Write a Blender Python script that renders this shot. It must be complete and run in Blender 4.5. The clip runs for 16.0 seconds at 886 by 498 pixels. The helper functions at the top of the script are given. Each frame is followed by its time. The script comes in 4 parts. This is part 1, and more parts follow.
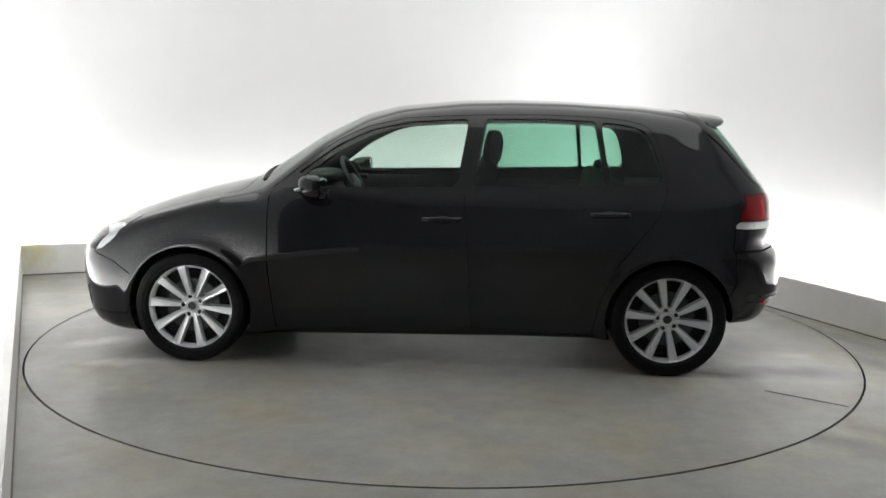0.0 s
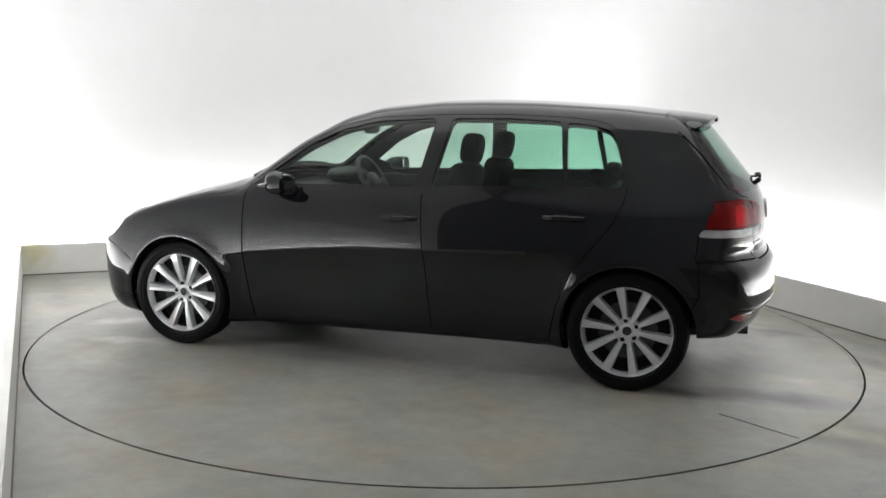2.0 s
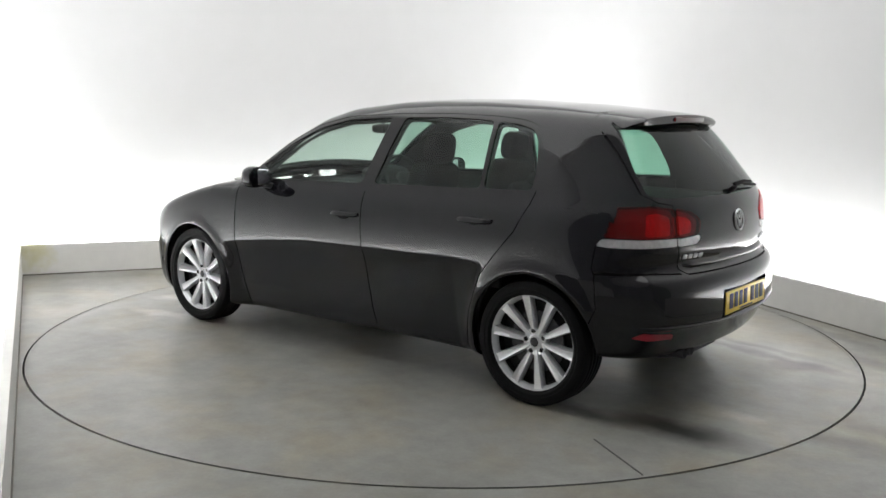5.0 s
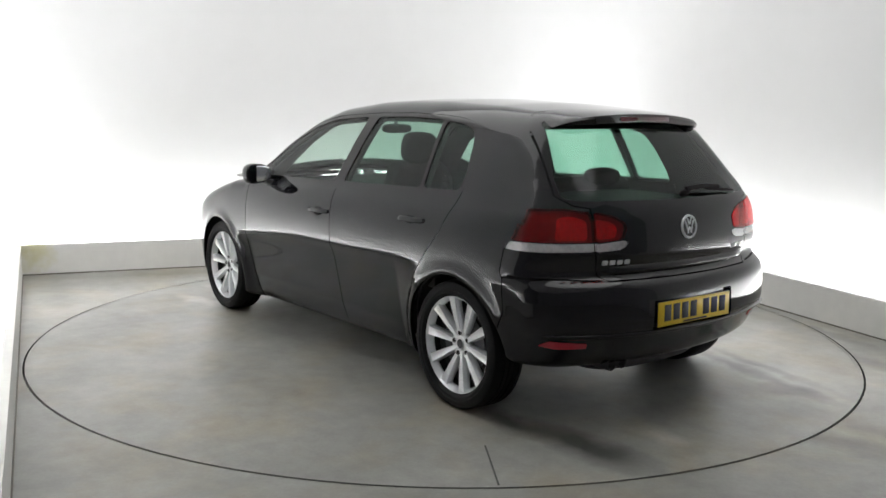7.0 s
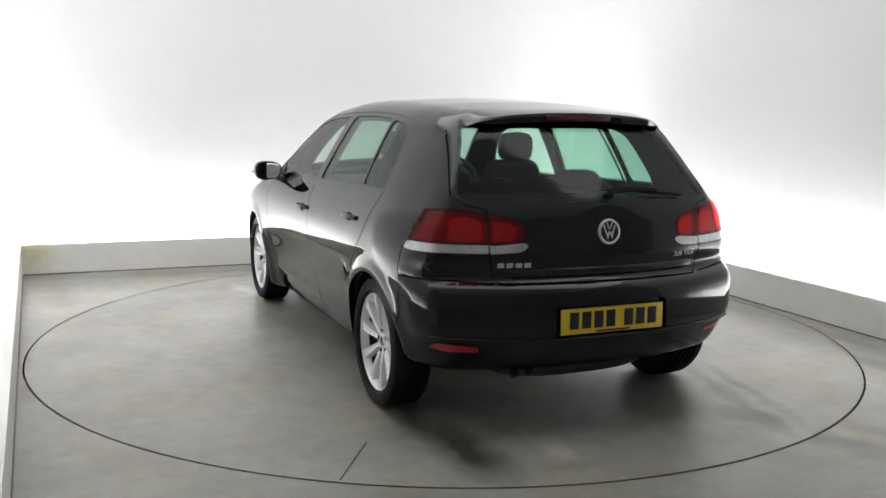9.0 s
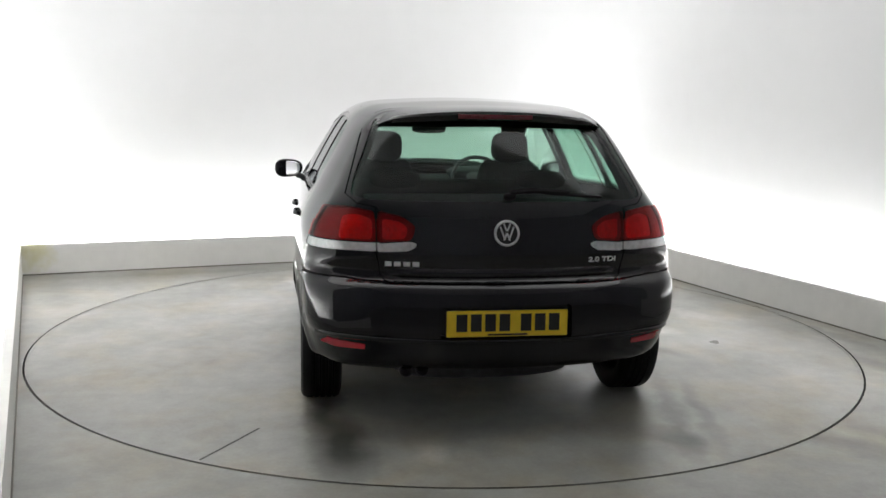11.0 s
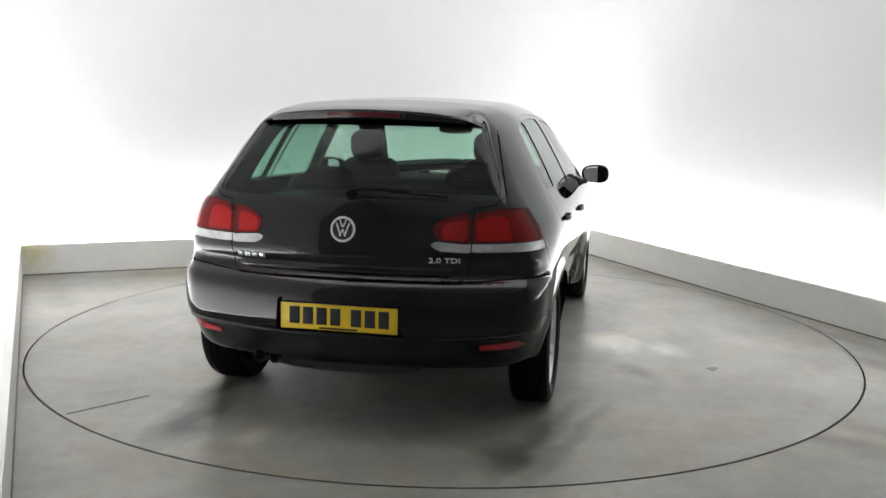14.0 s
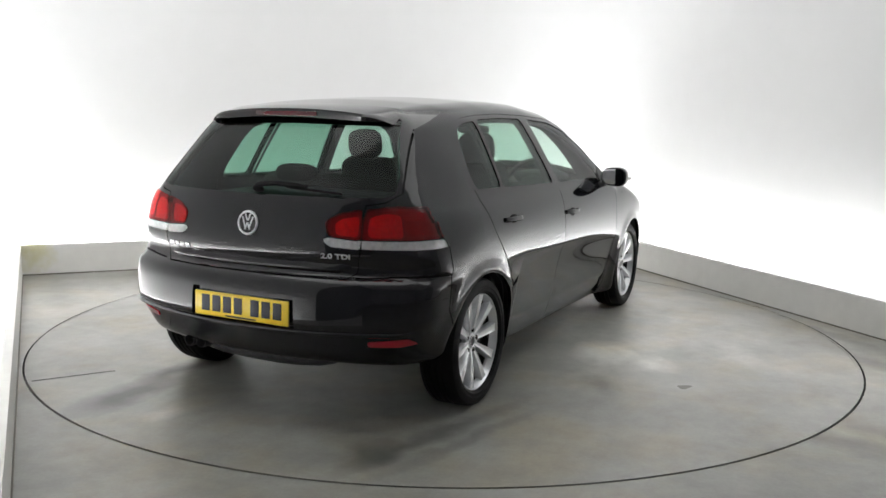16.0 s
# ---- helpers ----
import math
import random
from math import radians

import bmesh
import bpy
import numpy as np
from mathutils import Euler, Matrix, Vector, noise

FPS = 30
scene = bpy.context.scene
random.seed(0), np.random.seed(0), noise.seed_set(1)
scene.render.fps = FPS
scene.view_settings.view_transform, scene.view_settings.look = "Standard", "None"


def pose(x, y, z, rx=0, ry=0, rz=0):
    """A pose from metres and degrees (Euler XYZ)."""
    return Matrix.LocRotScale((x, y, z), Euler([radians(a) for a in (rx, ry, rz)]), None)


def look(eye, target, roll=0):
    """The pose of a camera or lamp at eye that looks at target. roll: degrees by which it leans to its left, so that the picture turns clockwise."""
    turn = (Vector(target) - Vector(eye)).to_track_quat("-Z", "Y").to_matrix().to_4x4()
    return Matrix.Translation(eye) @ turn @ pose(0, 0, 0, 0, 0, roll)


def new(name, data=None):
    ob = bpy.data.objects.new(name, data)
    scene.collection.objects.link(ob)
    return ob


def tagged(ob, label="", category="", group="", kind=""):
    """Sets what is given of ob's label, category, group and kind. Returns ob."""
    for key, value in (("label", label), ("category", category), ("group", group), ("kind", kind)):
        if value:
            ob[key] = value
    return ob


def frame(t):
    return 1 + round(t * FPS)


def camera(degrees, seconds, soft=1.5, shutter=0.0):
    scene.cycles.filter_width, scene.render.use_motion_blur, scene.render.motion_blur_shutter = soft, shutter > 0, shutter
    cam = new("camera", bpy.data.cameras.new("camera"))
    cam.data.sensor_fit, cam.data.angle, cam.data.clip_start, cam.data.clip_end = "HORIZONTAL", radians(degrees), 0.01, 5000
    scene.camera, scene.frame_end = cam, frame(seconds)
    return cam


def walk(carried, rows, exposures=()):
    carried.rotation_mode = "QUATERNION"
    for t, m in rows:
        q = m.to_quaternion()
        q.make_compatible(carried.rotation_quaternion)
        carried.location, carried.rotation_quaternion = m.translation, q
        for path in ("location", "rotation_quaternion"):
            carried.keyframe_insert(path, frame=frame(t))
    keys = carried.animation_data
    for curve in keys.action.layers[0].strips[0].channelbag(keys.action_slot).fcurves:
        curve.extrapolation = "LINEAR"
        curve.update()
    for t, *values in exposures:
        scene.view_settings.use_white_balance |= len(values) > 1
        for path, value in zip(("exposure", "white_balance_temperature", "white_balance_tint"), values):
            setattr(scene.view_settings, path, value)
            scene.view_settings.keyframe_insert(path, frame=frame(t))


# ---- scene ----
cam = camera(52.48, 16.0, soft=1.55)
EYE = Vector((0.0, -5.610, 1.390))
ROLL = 1.01
AIM = EYE + Vector((-0.003114, 0.98818, -0.15325)) * 5.0
walk(cam, [(0.0, look(EYE, AIM, ROLL)), (16.0, look(EYE, AIM, ROLL))])

# ---- light ----
scene.view_settings.exposure = 0.0
world = bpy.data.worlds.new("world")
scene.world = world
world.use_nodes = True
world.node_tree.nodes["Background"].inputs[0].default_value = (0.9, 0.95, 1.0, 1)
world.node_tree.nodes["Background"].inputs[1].default_value = 0.02


def area_lamp(name, x, y, z, sx, sy, watts, colour=(1, 1, 1)):
    data = bpy.data.lights.new(name, "AREA")
    data.shape, data.size, data.size_y, data.energy, data.color = "RECTANGLE", sx, sy, watts, colour
    ob = new(name, data)
    ob.matrix_world = pose(x, y, z)
    return ob


# unseen overhead fill; its size, place and strength are assumed
area_lamp("overhead_fill", 0.2, 0.1, 4.50, 6.2, 4.6, 118, (0.98, 0.995, 1.0))


# ---- materials ----
def material(name, base, rough=0.5, metal=0.0, coat=0.0, spec=0.5, grain=0.0, scale=40.0, bump=0.0, emit=0.0, coat_rough=0.03, trans=0.0, ior=1.5, coat_ior=1.5):
    m = bpy.data.materials.new(name)
    m.use_nodes = True
    nt = m.node_tree
    b = nt.nodes["Principled BSDF"]
    b.inputs["Base Color"].default_value = (*base, 1)
    b.inputs["Roughness"].default_value = rough
    b.inputs["Metallic"].default_value = metal
    b.inputs["Coat Weight"].default_value = coat
    b.inputs["Coat Roughness"].default_value = coat_rough
    b.inputs["Coat IOR"].default_value = coat_ior
    b.inputs["Specular IOR Level"].default_value = spec
    b.inputs["Transmission Weight"].default_value = trans
    b.inputs["IOR"].default_value = ior
    if emit:
        b.inputs["Emission Color"].default_value = (*base, 1)
        b.inputs["Emission Strength"].default_value = emit
    if grain or bump:
        co = nt.nodes.new("ShaderNodeTexCoord")
        n1 = nt.nodes.new("ShaderNodeTexNoise")
        n1.inputs["Scale"].default_value, n1.inputs["Detail"].default_value = scale, 6
        n2 = nt.nodes.new("ShaderNodeTexNoise")
        n2.inputs["Scale"].default_value, n2.inputs["Detail"].default_value = scale * 0.08, 4
        nt.links.new(co.outputs["Object"], n1.inputs["Vector"])
        nt.links.new(co.outputs["Object"], n2.inputs["Vector"])
        add = nt.nodes.new("ShaderNodeMath")
        add.operation = "ADD"
        nt.links.new(n1.outputs["Fac"], add.inputs[0])
        nt.links.new(n2.outputs["Fac"], add.inputs[1])
        if grain:
            ramp = nt.nodes.new("ShaderNodeMapRange")
            ramp.inputs["From Min"].default_value, ramp.inputs["From Max"].default_value = 0.6, 1.4
            ramp.inputs["To Min"].default_value, ramp.inputs["To Max"].default_value = 1 - grain, 1 + grain
            nt.links.new(add.outputs[0], ramp.inputs["Value"])
            mul = nt.nodes.new("ShaderNodeVectorMath")
            mul.operation = "SCALE"
            mul.inputs[0].default_value = base
            nt.links.new(ramp.outputs[0], mul.inputs["Scale"])
            nt.links.new(mul.outputs[0], b.inputs["Base Color"])
        if bump:
            bp = nt.nodes.new("ShaderNodeBump")
            bp.inputs["Strength"].default_value, bp.inputs["Distance"].default_value = bump, 0.002
            nt.links.new(n1.outputs["Fac"], bp.inputs["Height"])
            nt.links.new(bp.outputs[0], b.inputs["Normal"])
    return m


def concrete_material(name, base, stain, marks=()):
    """Worn painted concrete: fine grain, broad mottling, dull and shiny patches."""
    m = bpy.data.materials.new(name)
    m.use_nodes = True
    nt, L = m.node_tree, m.node_tree.links
    b = nt.nodes["Principled BSDF"]
    co = nt.nodes.new("ShaderNodeTexCoord")

    def tex(scale, detail, distort=0.0, rough=0.55):
        n = nt.nodes.new("ShaderNodeTexNoise")
        n.inputs["Scale"].default_value, n.inputs["Detail"].default_value = scale, detail
        n.inputs["Distortion"].default_value, n.inputs["Roughness"].default_value = distort, rough
        L.new(co.outputs["Object"], n.inputs["Vector"])
        return n.outputs["Fac"]

    def span(src, a, c, lo, hi):
        r = nt.nodes.new("ShaderNodeMapRange")
        r.inputs["From Min"].default_value, r.inputs["From Max"].default_value = a, c
        r.inputs["To Min"].default_value, r.inputs["To Max"].default_value = lo, hi
        L.new(src, r.inputs["Value"])
        return r.outputs[0]

    def times(a, c):
        n = nt.nodes.new("ShaderNodeMath")
        n.operation = "MULTIPLY"
        L.new(a, n.inputs[0])
        L.new(c, n.inputs[1])
        return n.outputs[0]

    broad = span(tex(0.7, 5, 0.3), 0.25, 0.75, 1 - stain, 1 + stain)
    patch = span(tex(2.6, 5, 0.2, 0.58), 0.25, 0.75, 1 + stain * 0.6, 1 - stain * 0.6)
    grain = span(tex(60, 5), 0.3, 0.7, 0.95, 1.05)
    scuff = span(tex(11, 5, 0.1, 0.6), 0.3, 0.7, 1 - stain * 0.45, 1 + stain * 0.45)
    k = times(times(times(broad, patch), scuff), grain)
    # dirt marks: (x, y, half length, half width, turn, darkness)
    warp = nt.nodes.new("ShaderNodeTexNoise")
    warp.inputs["Scale"].default_value, warp.inputs["Detail"].default_value = 6.0, 4
    L.new(co.outputs["Object"], warp.inputs["Vector"])
    shift = nt.nodes.new("ShaderNodeVectorMath")
    shift.operation = "MULTIPLY_ADD"
    shift.inputs[1].default_value, shift.inputs[2].default_value = (0.16, 0.16, 0), (-0.08, -0.08, 0)
    L.new(warp.outputs["Color"], shift.inputs[0])
    moved = nt.nodes.new("ShaderNodeVectorMath")
    L.new(co.outputs["Object"], moved.inputs[0])
    L.new(shift.outputs[0], moved.inputs[1])
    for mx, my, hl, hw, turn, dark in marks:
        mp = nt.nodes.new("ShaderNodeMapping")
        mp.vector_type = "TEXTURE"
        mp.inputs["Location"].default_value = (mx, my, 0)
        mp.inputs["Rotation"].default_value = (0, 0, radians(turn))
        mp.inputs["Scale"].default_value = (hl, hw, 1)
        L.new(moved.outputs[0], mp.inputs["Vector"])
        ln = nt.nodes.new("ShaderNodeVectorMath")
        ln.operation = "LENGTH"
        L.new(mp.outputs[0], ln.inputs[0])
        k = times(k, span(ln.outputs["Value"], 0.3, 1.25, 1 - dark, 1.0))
    hue = nt.nodes.new("ShaderNodeMix")
    hue.data_type = "RGBA"
    hue.inputs["A"].default_value = (*base, 1)
    hue.inputs["B"].default_value = (base[0] * 1.06, base[1] * 0.97, base[2] * 0.82, 1)
    L.new(span(tex(1.9, 5, 0.25, 0.58), 0.46, 0.66, 0.0, 1.0), hue.inputs["Factor"])
    mul = nt.nodes.new("ShaderNodeVectorMath")
    mul.operation = "SCALE"
    L.new(hue.outputs["Result"], mul.inputs[0])
    L.new(k, mul.inputs["Scale"])
    L.new(mul.outputs[0], b.inputs["Base Color"])
    L.new(span(tex(1.3, 4, 0.0), 0.3, 0.7, 0.27, 0.46), b.inputs["Roughness"])
    bp = nt.nodes.new("ShaderNodeBump")
    bp.inputs["Strength"].default_value, bp.inputs["Distance"].default_value = 0.06, 0.002
    L.new(tex(25, 4), bp.inputs["Height"])
    L.new(bp.outputs[0], b.inputs["Normal"])
    return m


PAINT = material("black_paint", (0.0074, 0.0072, 0.0094), 0.5, 0.0, 1.0, 0.0, coat_rough=0.025, coat_ior=1.47)
TRIM = material("black_plastic", (0.012, 0.012, 0.013), 0.5, bump=0.15, scale=300)
GAP = material("shut_line", (0.003, 0.003, 0.003), 0.9)
RUBBER = material("tyre_rubber", (0.0045, 0.0045, 0.005), 0.6, spec=0.15, grain=0.25, scale=60, bump=0.2)
ALLOY = material("silver_alloy", (0.76, 0.77, 0.79), 0.30, 0.6, 0.5, grain=0.05, scale=30)
DARK_METAL = material("dark_metal", (0.06, 0.06, 0.065), 0.45, 0.7, grain=0.3, scale=50)
GLOSS_BLACK = material("gloss_black_trim", (0.004, 0.004, 0.0045), 0.12, spec=0.45)
CHROME = material("chrome", (0.85, 0.86, 0.88), 0.08, 1.0)
SILVER = material("satin_silver", (0.74, 0.75, 0.77), 0.3, 0.45, 0.4)
CLOTH = material("dark_cloth", (0.02, 0.02, 0.022), 0.9, grain=0.25, scale=40)
CABIN = material("cabin_plastic", (0.02, 0.021, 0.022), 0.6, grain=0.2, scale=30)
RED_LENS = material("red_lens", (0.45, 0.016, 0.03), 0.12, 0.0, 1.0)
DEEP_RED = material("deep_red_lens", (0.10, 0.004, 0.008), 0.15, 0.0, 1.0)
CLEAR_LENS = material("clear_lens", (0.72, 0.72, 0.72), 0.18, 0.25, 1.0)
RED_CELL = material("red_lamp_reflector", (0.66, 0.05, 0.07), 0.38, 0.4, bump=0.9, scale=55, grain=0.35)
DIM_CELL = material("dark_red_lamp_reflector", (0.22, 0.017, 0.03), 0.4, 0.4, bump=0.9, scale=55, grain=0.35)
CLEAR_CELL = material("silver_lamp_reflector", (0.78, 0.78, 0.78), 0.3, 0.5, bump=1.0, scale=45, grain=0.3)
YELLOW = material("yellow_plate", (0.88, 0.62, 0.02), 0.35, 0.0, 0.4, grain=0.05, scale=50)
INK = material("black_ink", (0.01, 0.01, 0.01), 0.5)
WALL_WHITE = material("white_wall_paint", (0.79, 0.79, 0.79), 0.7, grain=0.015, scale=6, bump=0.05)
KERB_WHITE = material("white_kerb_paint", (0.80, 0.79, 0.76), 0.6, grain=0.05, scale=12, bump=0.1)
kn = KERB_WHITE.node_tree
kc = kn.nodes.new("ShaderNodeTexCoord")
kd = kn.nodes.new("ShaderNodeVectorMath")
kd.operation = "DISTANCE"
kd.inputs[1].default_value = (-3.36, 1.60, 0.20)
kw = kn.nodes.new("ShaderNodeTexNoise")
kw.inputs["Scale"].default_value = 14.0
ka = kn.nodes.new("ShaderNodeMath")
ka.operation = "MULTIPLY_ADD"
ka.inputs[1].default_value = 0.22
kr = kn.nodes.new("ShaderNodeMapRange")
kr.inputs["From Min"].default_value, kr.inputs["From Max"].default_value = 0.12, 0.32
kr.inputs["To Min"].default_value, kr.inputs["To Max"].default_value = 0.75, 0.0
km = kn.nodes.new("ShaderNodeMix")
km.data_type = "RGBA"
km.inputs["B"].default_value = (0.60, 0.56, 0.28, 1)
kn.links.new(kc.outputs["Object"], kd.inputs[0])
kn.links.new(kc.outputs["Object"], kw.inputs["Vector"])
kn.links.new(kw.outputs["Fac"], ka.inputs[0])
kn.links.new(kd.outputs["Value"], ka.inputs[2])
kn.links.new(ka.outputs[0], kr.inputs["Value"])
kn.links.new(kr.outputs[0], km.inputs["Factor"])
kb = kn.nodes["Principled BSDF"].inputs["Base Color"]
kn.links.new(kb.links[0].from_socket, km.inputs["A"])
kn.links.new(km.outputs["Result"], kb)
CEIL = material("white_ceiling_paint", (0.8, 0.8, 0.8), 0.8, grain=0.02, scale=5)
FLOOR = concrete_material("grey_floor_paint", (0.276, 0.274, 0.252), 0.21, [(1.70, -1.86, 0.40, 0.10, -40, 0.38), (1.95, -1.75, 0.35, 0.10, -50, 0.3), (2.42, -0.55, 0.5, 0.09, -65, 0.3), (2.12, 0.80, 0.8, 0.10, -65, 0.38), (2.45, 0.15, 0.5, 0.06, -67, 0.3), (-2.9, 0.95, 0.6, 0.12, -65, 0.2), (-2.3, 1.75, 1.2, 0.10, 23, 0.2), (-1.6, -2.2, 0.4, 0.12, -65, 0.15), (-0.4, -2.75, 0.3, 0.05, 20, 0.2)])
DISC = concrete_material("grey_turntable_paint", (0.275, 0.274, 0.253), 0.21, [
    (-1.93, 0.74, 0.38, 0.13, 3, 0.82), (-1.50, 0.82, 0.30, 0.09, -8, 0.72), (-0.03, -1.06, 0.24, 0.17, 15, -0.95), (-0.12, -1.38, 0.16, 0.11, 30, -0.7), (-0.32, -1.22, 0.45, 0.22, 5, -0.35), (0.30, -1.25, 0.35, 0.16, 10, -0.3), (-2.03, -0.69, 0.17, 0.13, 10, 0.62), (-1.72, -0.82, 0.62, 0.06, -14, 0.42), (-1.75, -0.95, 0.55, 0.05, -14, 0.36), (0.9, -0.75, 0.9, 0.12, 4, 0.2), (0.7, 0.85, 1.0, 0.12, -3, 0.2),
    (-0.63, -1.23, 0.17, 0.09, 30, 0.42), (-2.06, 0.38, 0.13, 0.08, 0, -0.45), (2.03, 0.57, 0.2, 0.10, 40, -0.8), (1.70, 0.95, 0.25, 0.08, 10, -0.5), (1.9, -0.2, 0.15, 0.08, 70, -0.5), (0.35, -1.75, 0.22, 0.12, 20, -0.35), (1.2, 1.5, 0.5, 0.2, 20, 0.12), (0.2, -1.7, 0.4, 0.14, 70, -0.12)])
LAMP_HOUSING = material("grey_lamp_housing", (0.68, 0.68, 0.70), 0.3, 0.5, grain=0.15, scale=30, bump=0.3)
SEAM = material("seam_filler", (0.075, 0.075, 0.07), 0.6, grain=0.3, scale=30)
JOINT = material("dirty_joint", (0.15, 0.14, 0.12), 0.7, grain=0.4, scale=9)
STEEL = material("dark_steel", (0.02, 0.02, 0.02), 0.7, 0.4)
GLOW = material("tube_glow", (0.98, 0.99, 1.0), emit=26.0)


def glass_material(name, tint, mix):
    """Tinted safety glass: see-through with a clear surface gloss."""
    m = bpy.data.materials.new(name)
    m.use_nodes = True
    nt, L = m.node_tree, m.node_tree.links
    nt.nodes.remove(nt.nodes["Principled BSDF"])
    t = nt.nodes.new("ShaderNodeBsdfTransparent")
    t.inputs[0].default_value = (*tint, 1)
    g = nt.nodes.new("ShaderNodeBsdfGlossy")
    g.inputs["Roughness"].default_value = 0.02
    w = nt.nodes.new("ShaderNodeLayerWeight")
    w.inputs[0].default_value = 0.5
    p = nt.nodes.new("ShaderNodeMath")
    p.operation = "POWER"
    p.inputs[1].default_value = 5.0
    f = nt.nodes.new("ShaderNodeMath")
    f.operation = "MULTIPLY_ADD"
    f.inputs[1].default_value, f.inputs[2].default_value = 0.9, mix
    L.new(w.outputs["Facing"], p.inputs[0])
    L.new(p.outputs[0], f.inputs[0])
    s = nt.nodes.new("ShaderNodeMixShader")
    L.new(f.outputs[0], s.inputs[0])
    L.new(t.outputs[0], s.inputs[1])
    L.new(g.outputs[0], s.inputs[2])
    L.new(s.outputs[0], nt.nodes["Material Output"].inputs[0])
    return m


RED_GLASS = glass_material("red_lamp_glass", (0.91, 0.075, 0.10), 0.05)
CLEAR_GLASS = glass_material("clear_lamp_glass", (0.98, 0.98, 0.98), 0.05)
GLASS = glass_material("green_tinted_glass", (0.72, 0.83, 0.77), 0.04)
DARK_GLASS = glass_material("dark_tinted_glass", (0.40, 0.60, 0.51), 0.04)


# ---- mesh helpers ----
def mesh_from(name, bm, mat, smooth=True, sharp=35):
    me = bpy.data.meshes.new(name)
    bm.normal_update()
    bm.to_mesh(me)
    bm.free()
    me.materials.append(mat)
    if smooth:
        me.shade_smooth()
        if sharp:
            me.set_sharp_from_angle(angle=radians(sharp))
    return me


def part(name, bm, mat, parent=None, label="", m=None, smooth=True, sharp=35):
    ob = new(name, mesh_from(name, bm, mat, smooth, sharp))
    ob.parent = parent
    if m is not None:
        ob.matrix_basis = m
    return tagged(ob, label)


def empty(name, parent=None):
    ob = new(name)
    ob.parent = parent
    return ob


def box(sx, sy, sz, at=(0, 0, 0), bevel=0.0, seg=2, bm=None, m=None):
    bm = bm or bmesh.new()
    r = bmesh.ops.create_cube(bm, size=1.0)
    vs = r["verts"]
    for v in vs:
        v.co = Vector((v.co.x * sx, v.co.y * sy, v.co.z * sz))
    if bevel:
        es = list({e for v in vs for e in v.link_edges})
        rr = bmesh.ops.bevel(bm, geom=es, offset=bevel, segments=seg, affect="EDGES", profile=0.5)
        vs = list({v for f in rr["faces"] for v in f.verts} | {v for v in vs if v.is_valid})
    mm = Matrix.Translation(at) @ (m or Matrix())
    bmesh.ops.transform(bm, matrix=mm, verts=vs)
    return bm


def prism(poly, z0, z1, bm=None):
    """A flat polygon [(x, y)] drawn up from z0 to z1."""
    bm = bm or bmesh.new()
    lo = [bm.verts.new((x, y, z0)) for x, y in poly]
    hi = [bm.verts.new((x, y, z1)) for x, y in poly]
    n = len(poly)
    bm.faces.new(lo[::-1])
    bm.faces.new(hi)
    for i in range(n):
        bm.faces.new((lo[i], lo[(i + 1) % n], hi[(i + 1) % n], hi[i]))
    bmesh.ops.recalc_face_normals(bm, faces=bm.faces)
    return bm


def lathe(profile, steps=48, bm=None, closed=False):
    """Turn a profile [(radius, y)] round the y axis."""
    bm = bm or bmesh.new()
    rings = []
    for i in range(steps):
        a = 2 * math.pi * i / steps
        rings.append([bm.verts.new((r * math.cos(a), y, r * math.sin(a))) for r, y in profile])
    n = len(profile)
    for i in range(steps):
        p, q = rings[i], rings[(i + 1) % steps]
        for j in range(n if closed else n - 1):
            bm.faces.new((p[j], p[(j + 1) % n], q[(j + 1) % n], q[j]))
    bmesh.ops.recalc_face_normals(bm, faces=bm.faces)
    return bm


def wall_strip(path, z0, z1, thick, bm=None):
    """A wall of a given thickness along an open path [(x, y)]; it grows to the left of the path."""
    bm = bm or bmesh.new()
    n = len(path)
    out = []
    for i in range(n):
        a = Vector(path[max(i - 1, 0)])
        b = Vector(path[min(i + 1, n - 1)])
        p = Vector(path[i])
        d0 = (p - a).normalized() if i else (b - p).normalized()
        d1 = (b - p).normalized() if i < n - 1 else d0
        n0, n1 = Vector((-d0.y, d0.x)), Vector((-d1.y, d1.x))
        mid = (n0 + n1).normalized()
        out.append(p + mid * (thick / max(0.3, mid.dot(n0))))
    rows = []
    for (x, y), o in zip(path, out):
        rows.append([bm.verts.new(c) for c in ((x, y, z0), (x, y, z1), (o.x, o.y, z1), (o.x, o.y, z0))])
    for p, q in zip(rows, rows[1:]):
        for j in range(4):
            bm.faces.new((p[j], p[(j + 1) % 4], q[(j + 1) % 4], q[j]))
    bm.faces.new(rows[0])
    bm.faces.new(rows[-1])
    bmesh.ops.recalc_face_normals(bm, faces=bm.faces)
    return bm


def fillet(path, radius, steps=14):
    """Round the inner corners of an open path."""
    out = [Vector(path[0])]
    for a, p, b in zip(path, path[1:], path[2:]):
        a, p, b = Vector(a), Vector(p), Vector(b)
        u, v = (a - p).normalized(), (b - p).normalized()
        half = u.angle(v) / 2
        cut = min(radius / math.tan(half), (a - p).length * 0.45, (b - p).length * 0.45)
        q0, q1 = p + u * cut, p + v * cut
        for i in range(steps + 1):
            s = i / steps
            out.append(q0 * (1 - s) ** 2 + p * 2 * s * (1 - s) + q1 * s * s)
    out.append(Vector(path[-1]))
    return [(w.x, w.y) for w in out]


# ---- the studio ----
KERB = [(-1.02, -3.714), (-3.431, 1.546), (1.27, 3.514), (3.90, -2.775)]
KERB_TOP = 0.245
DISC_R = 2.447
ROOM_TOP = 4.60


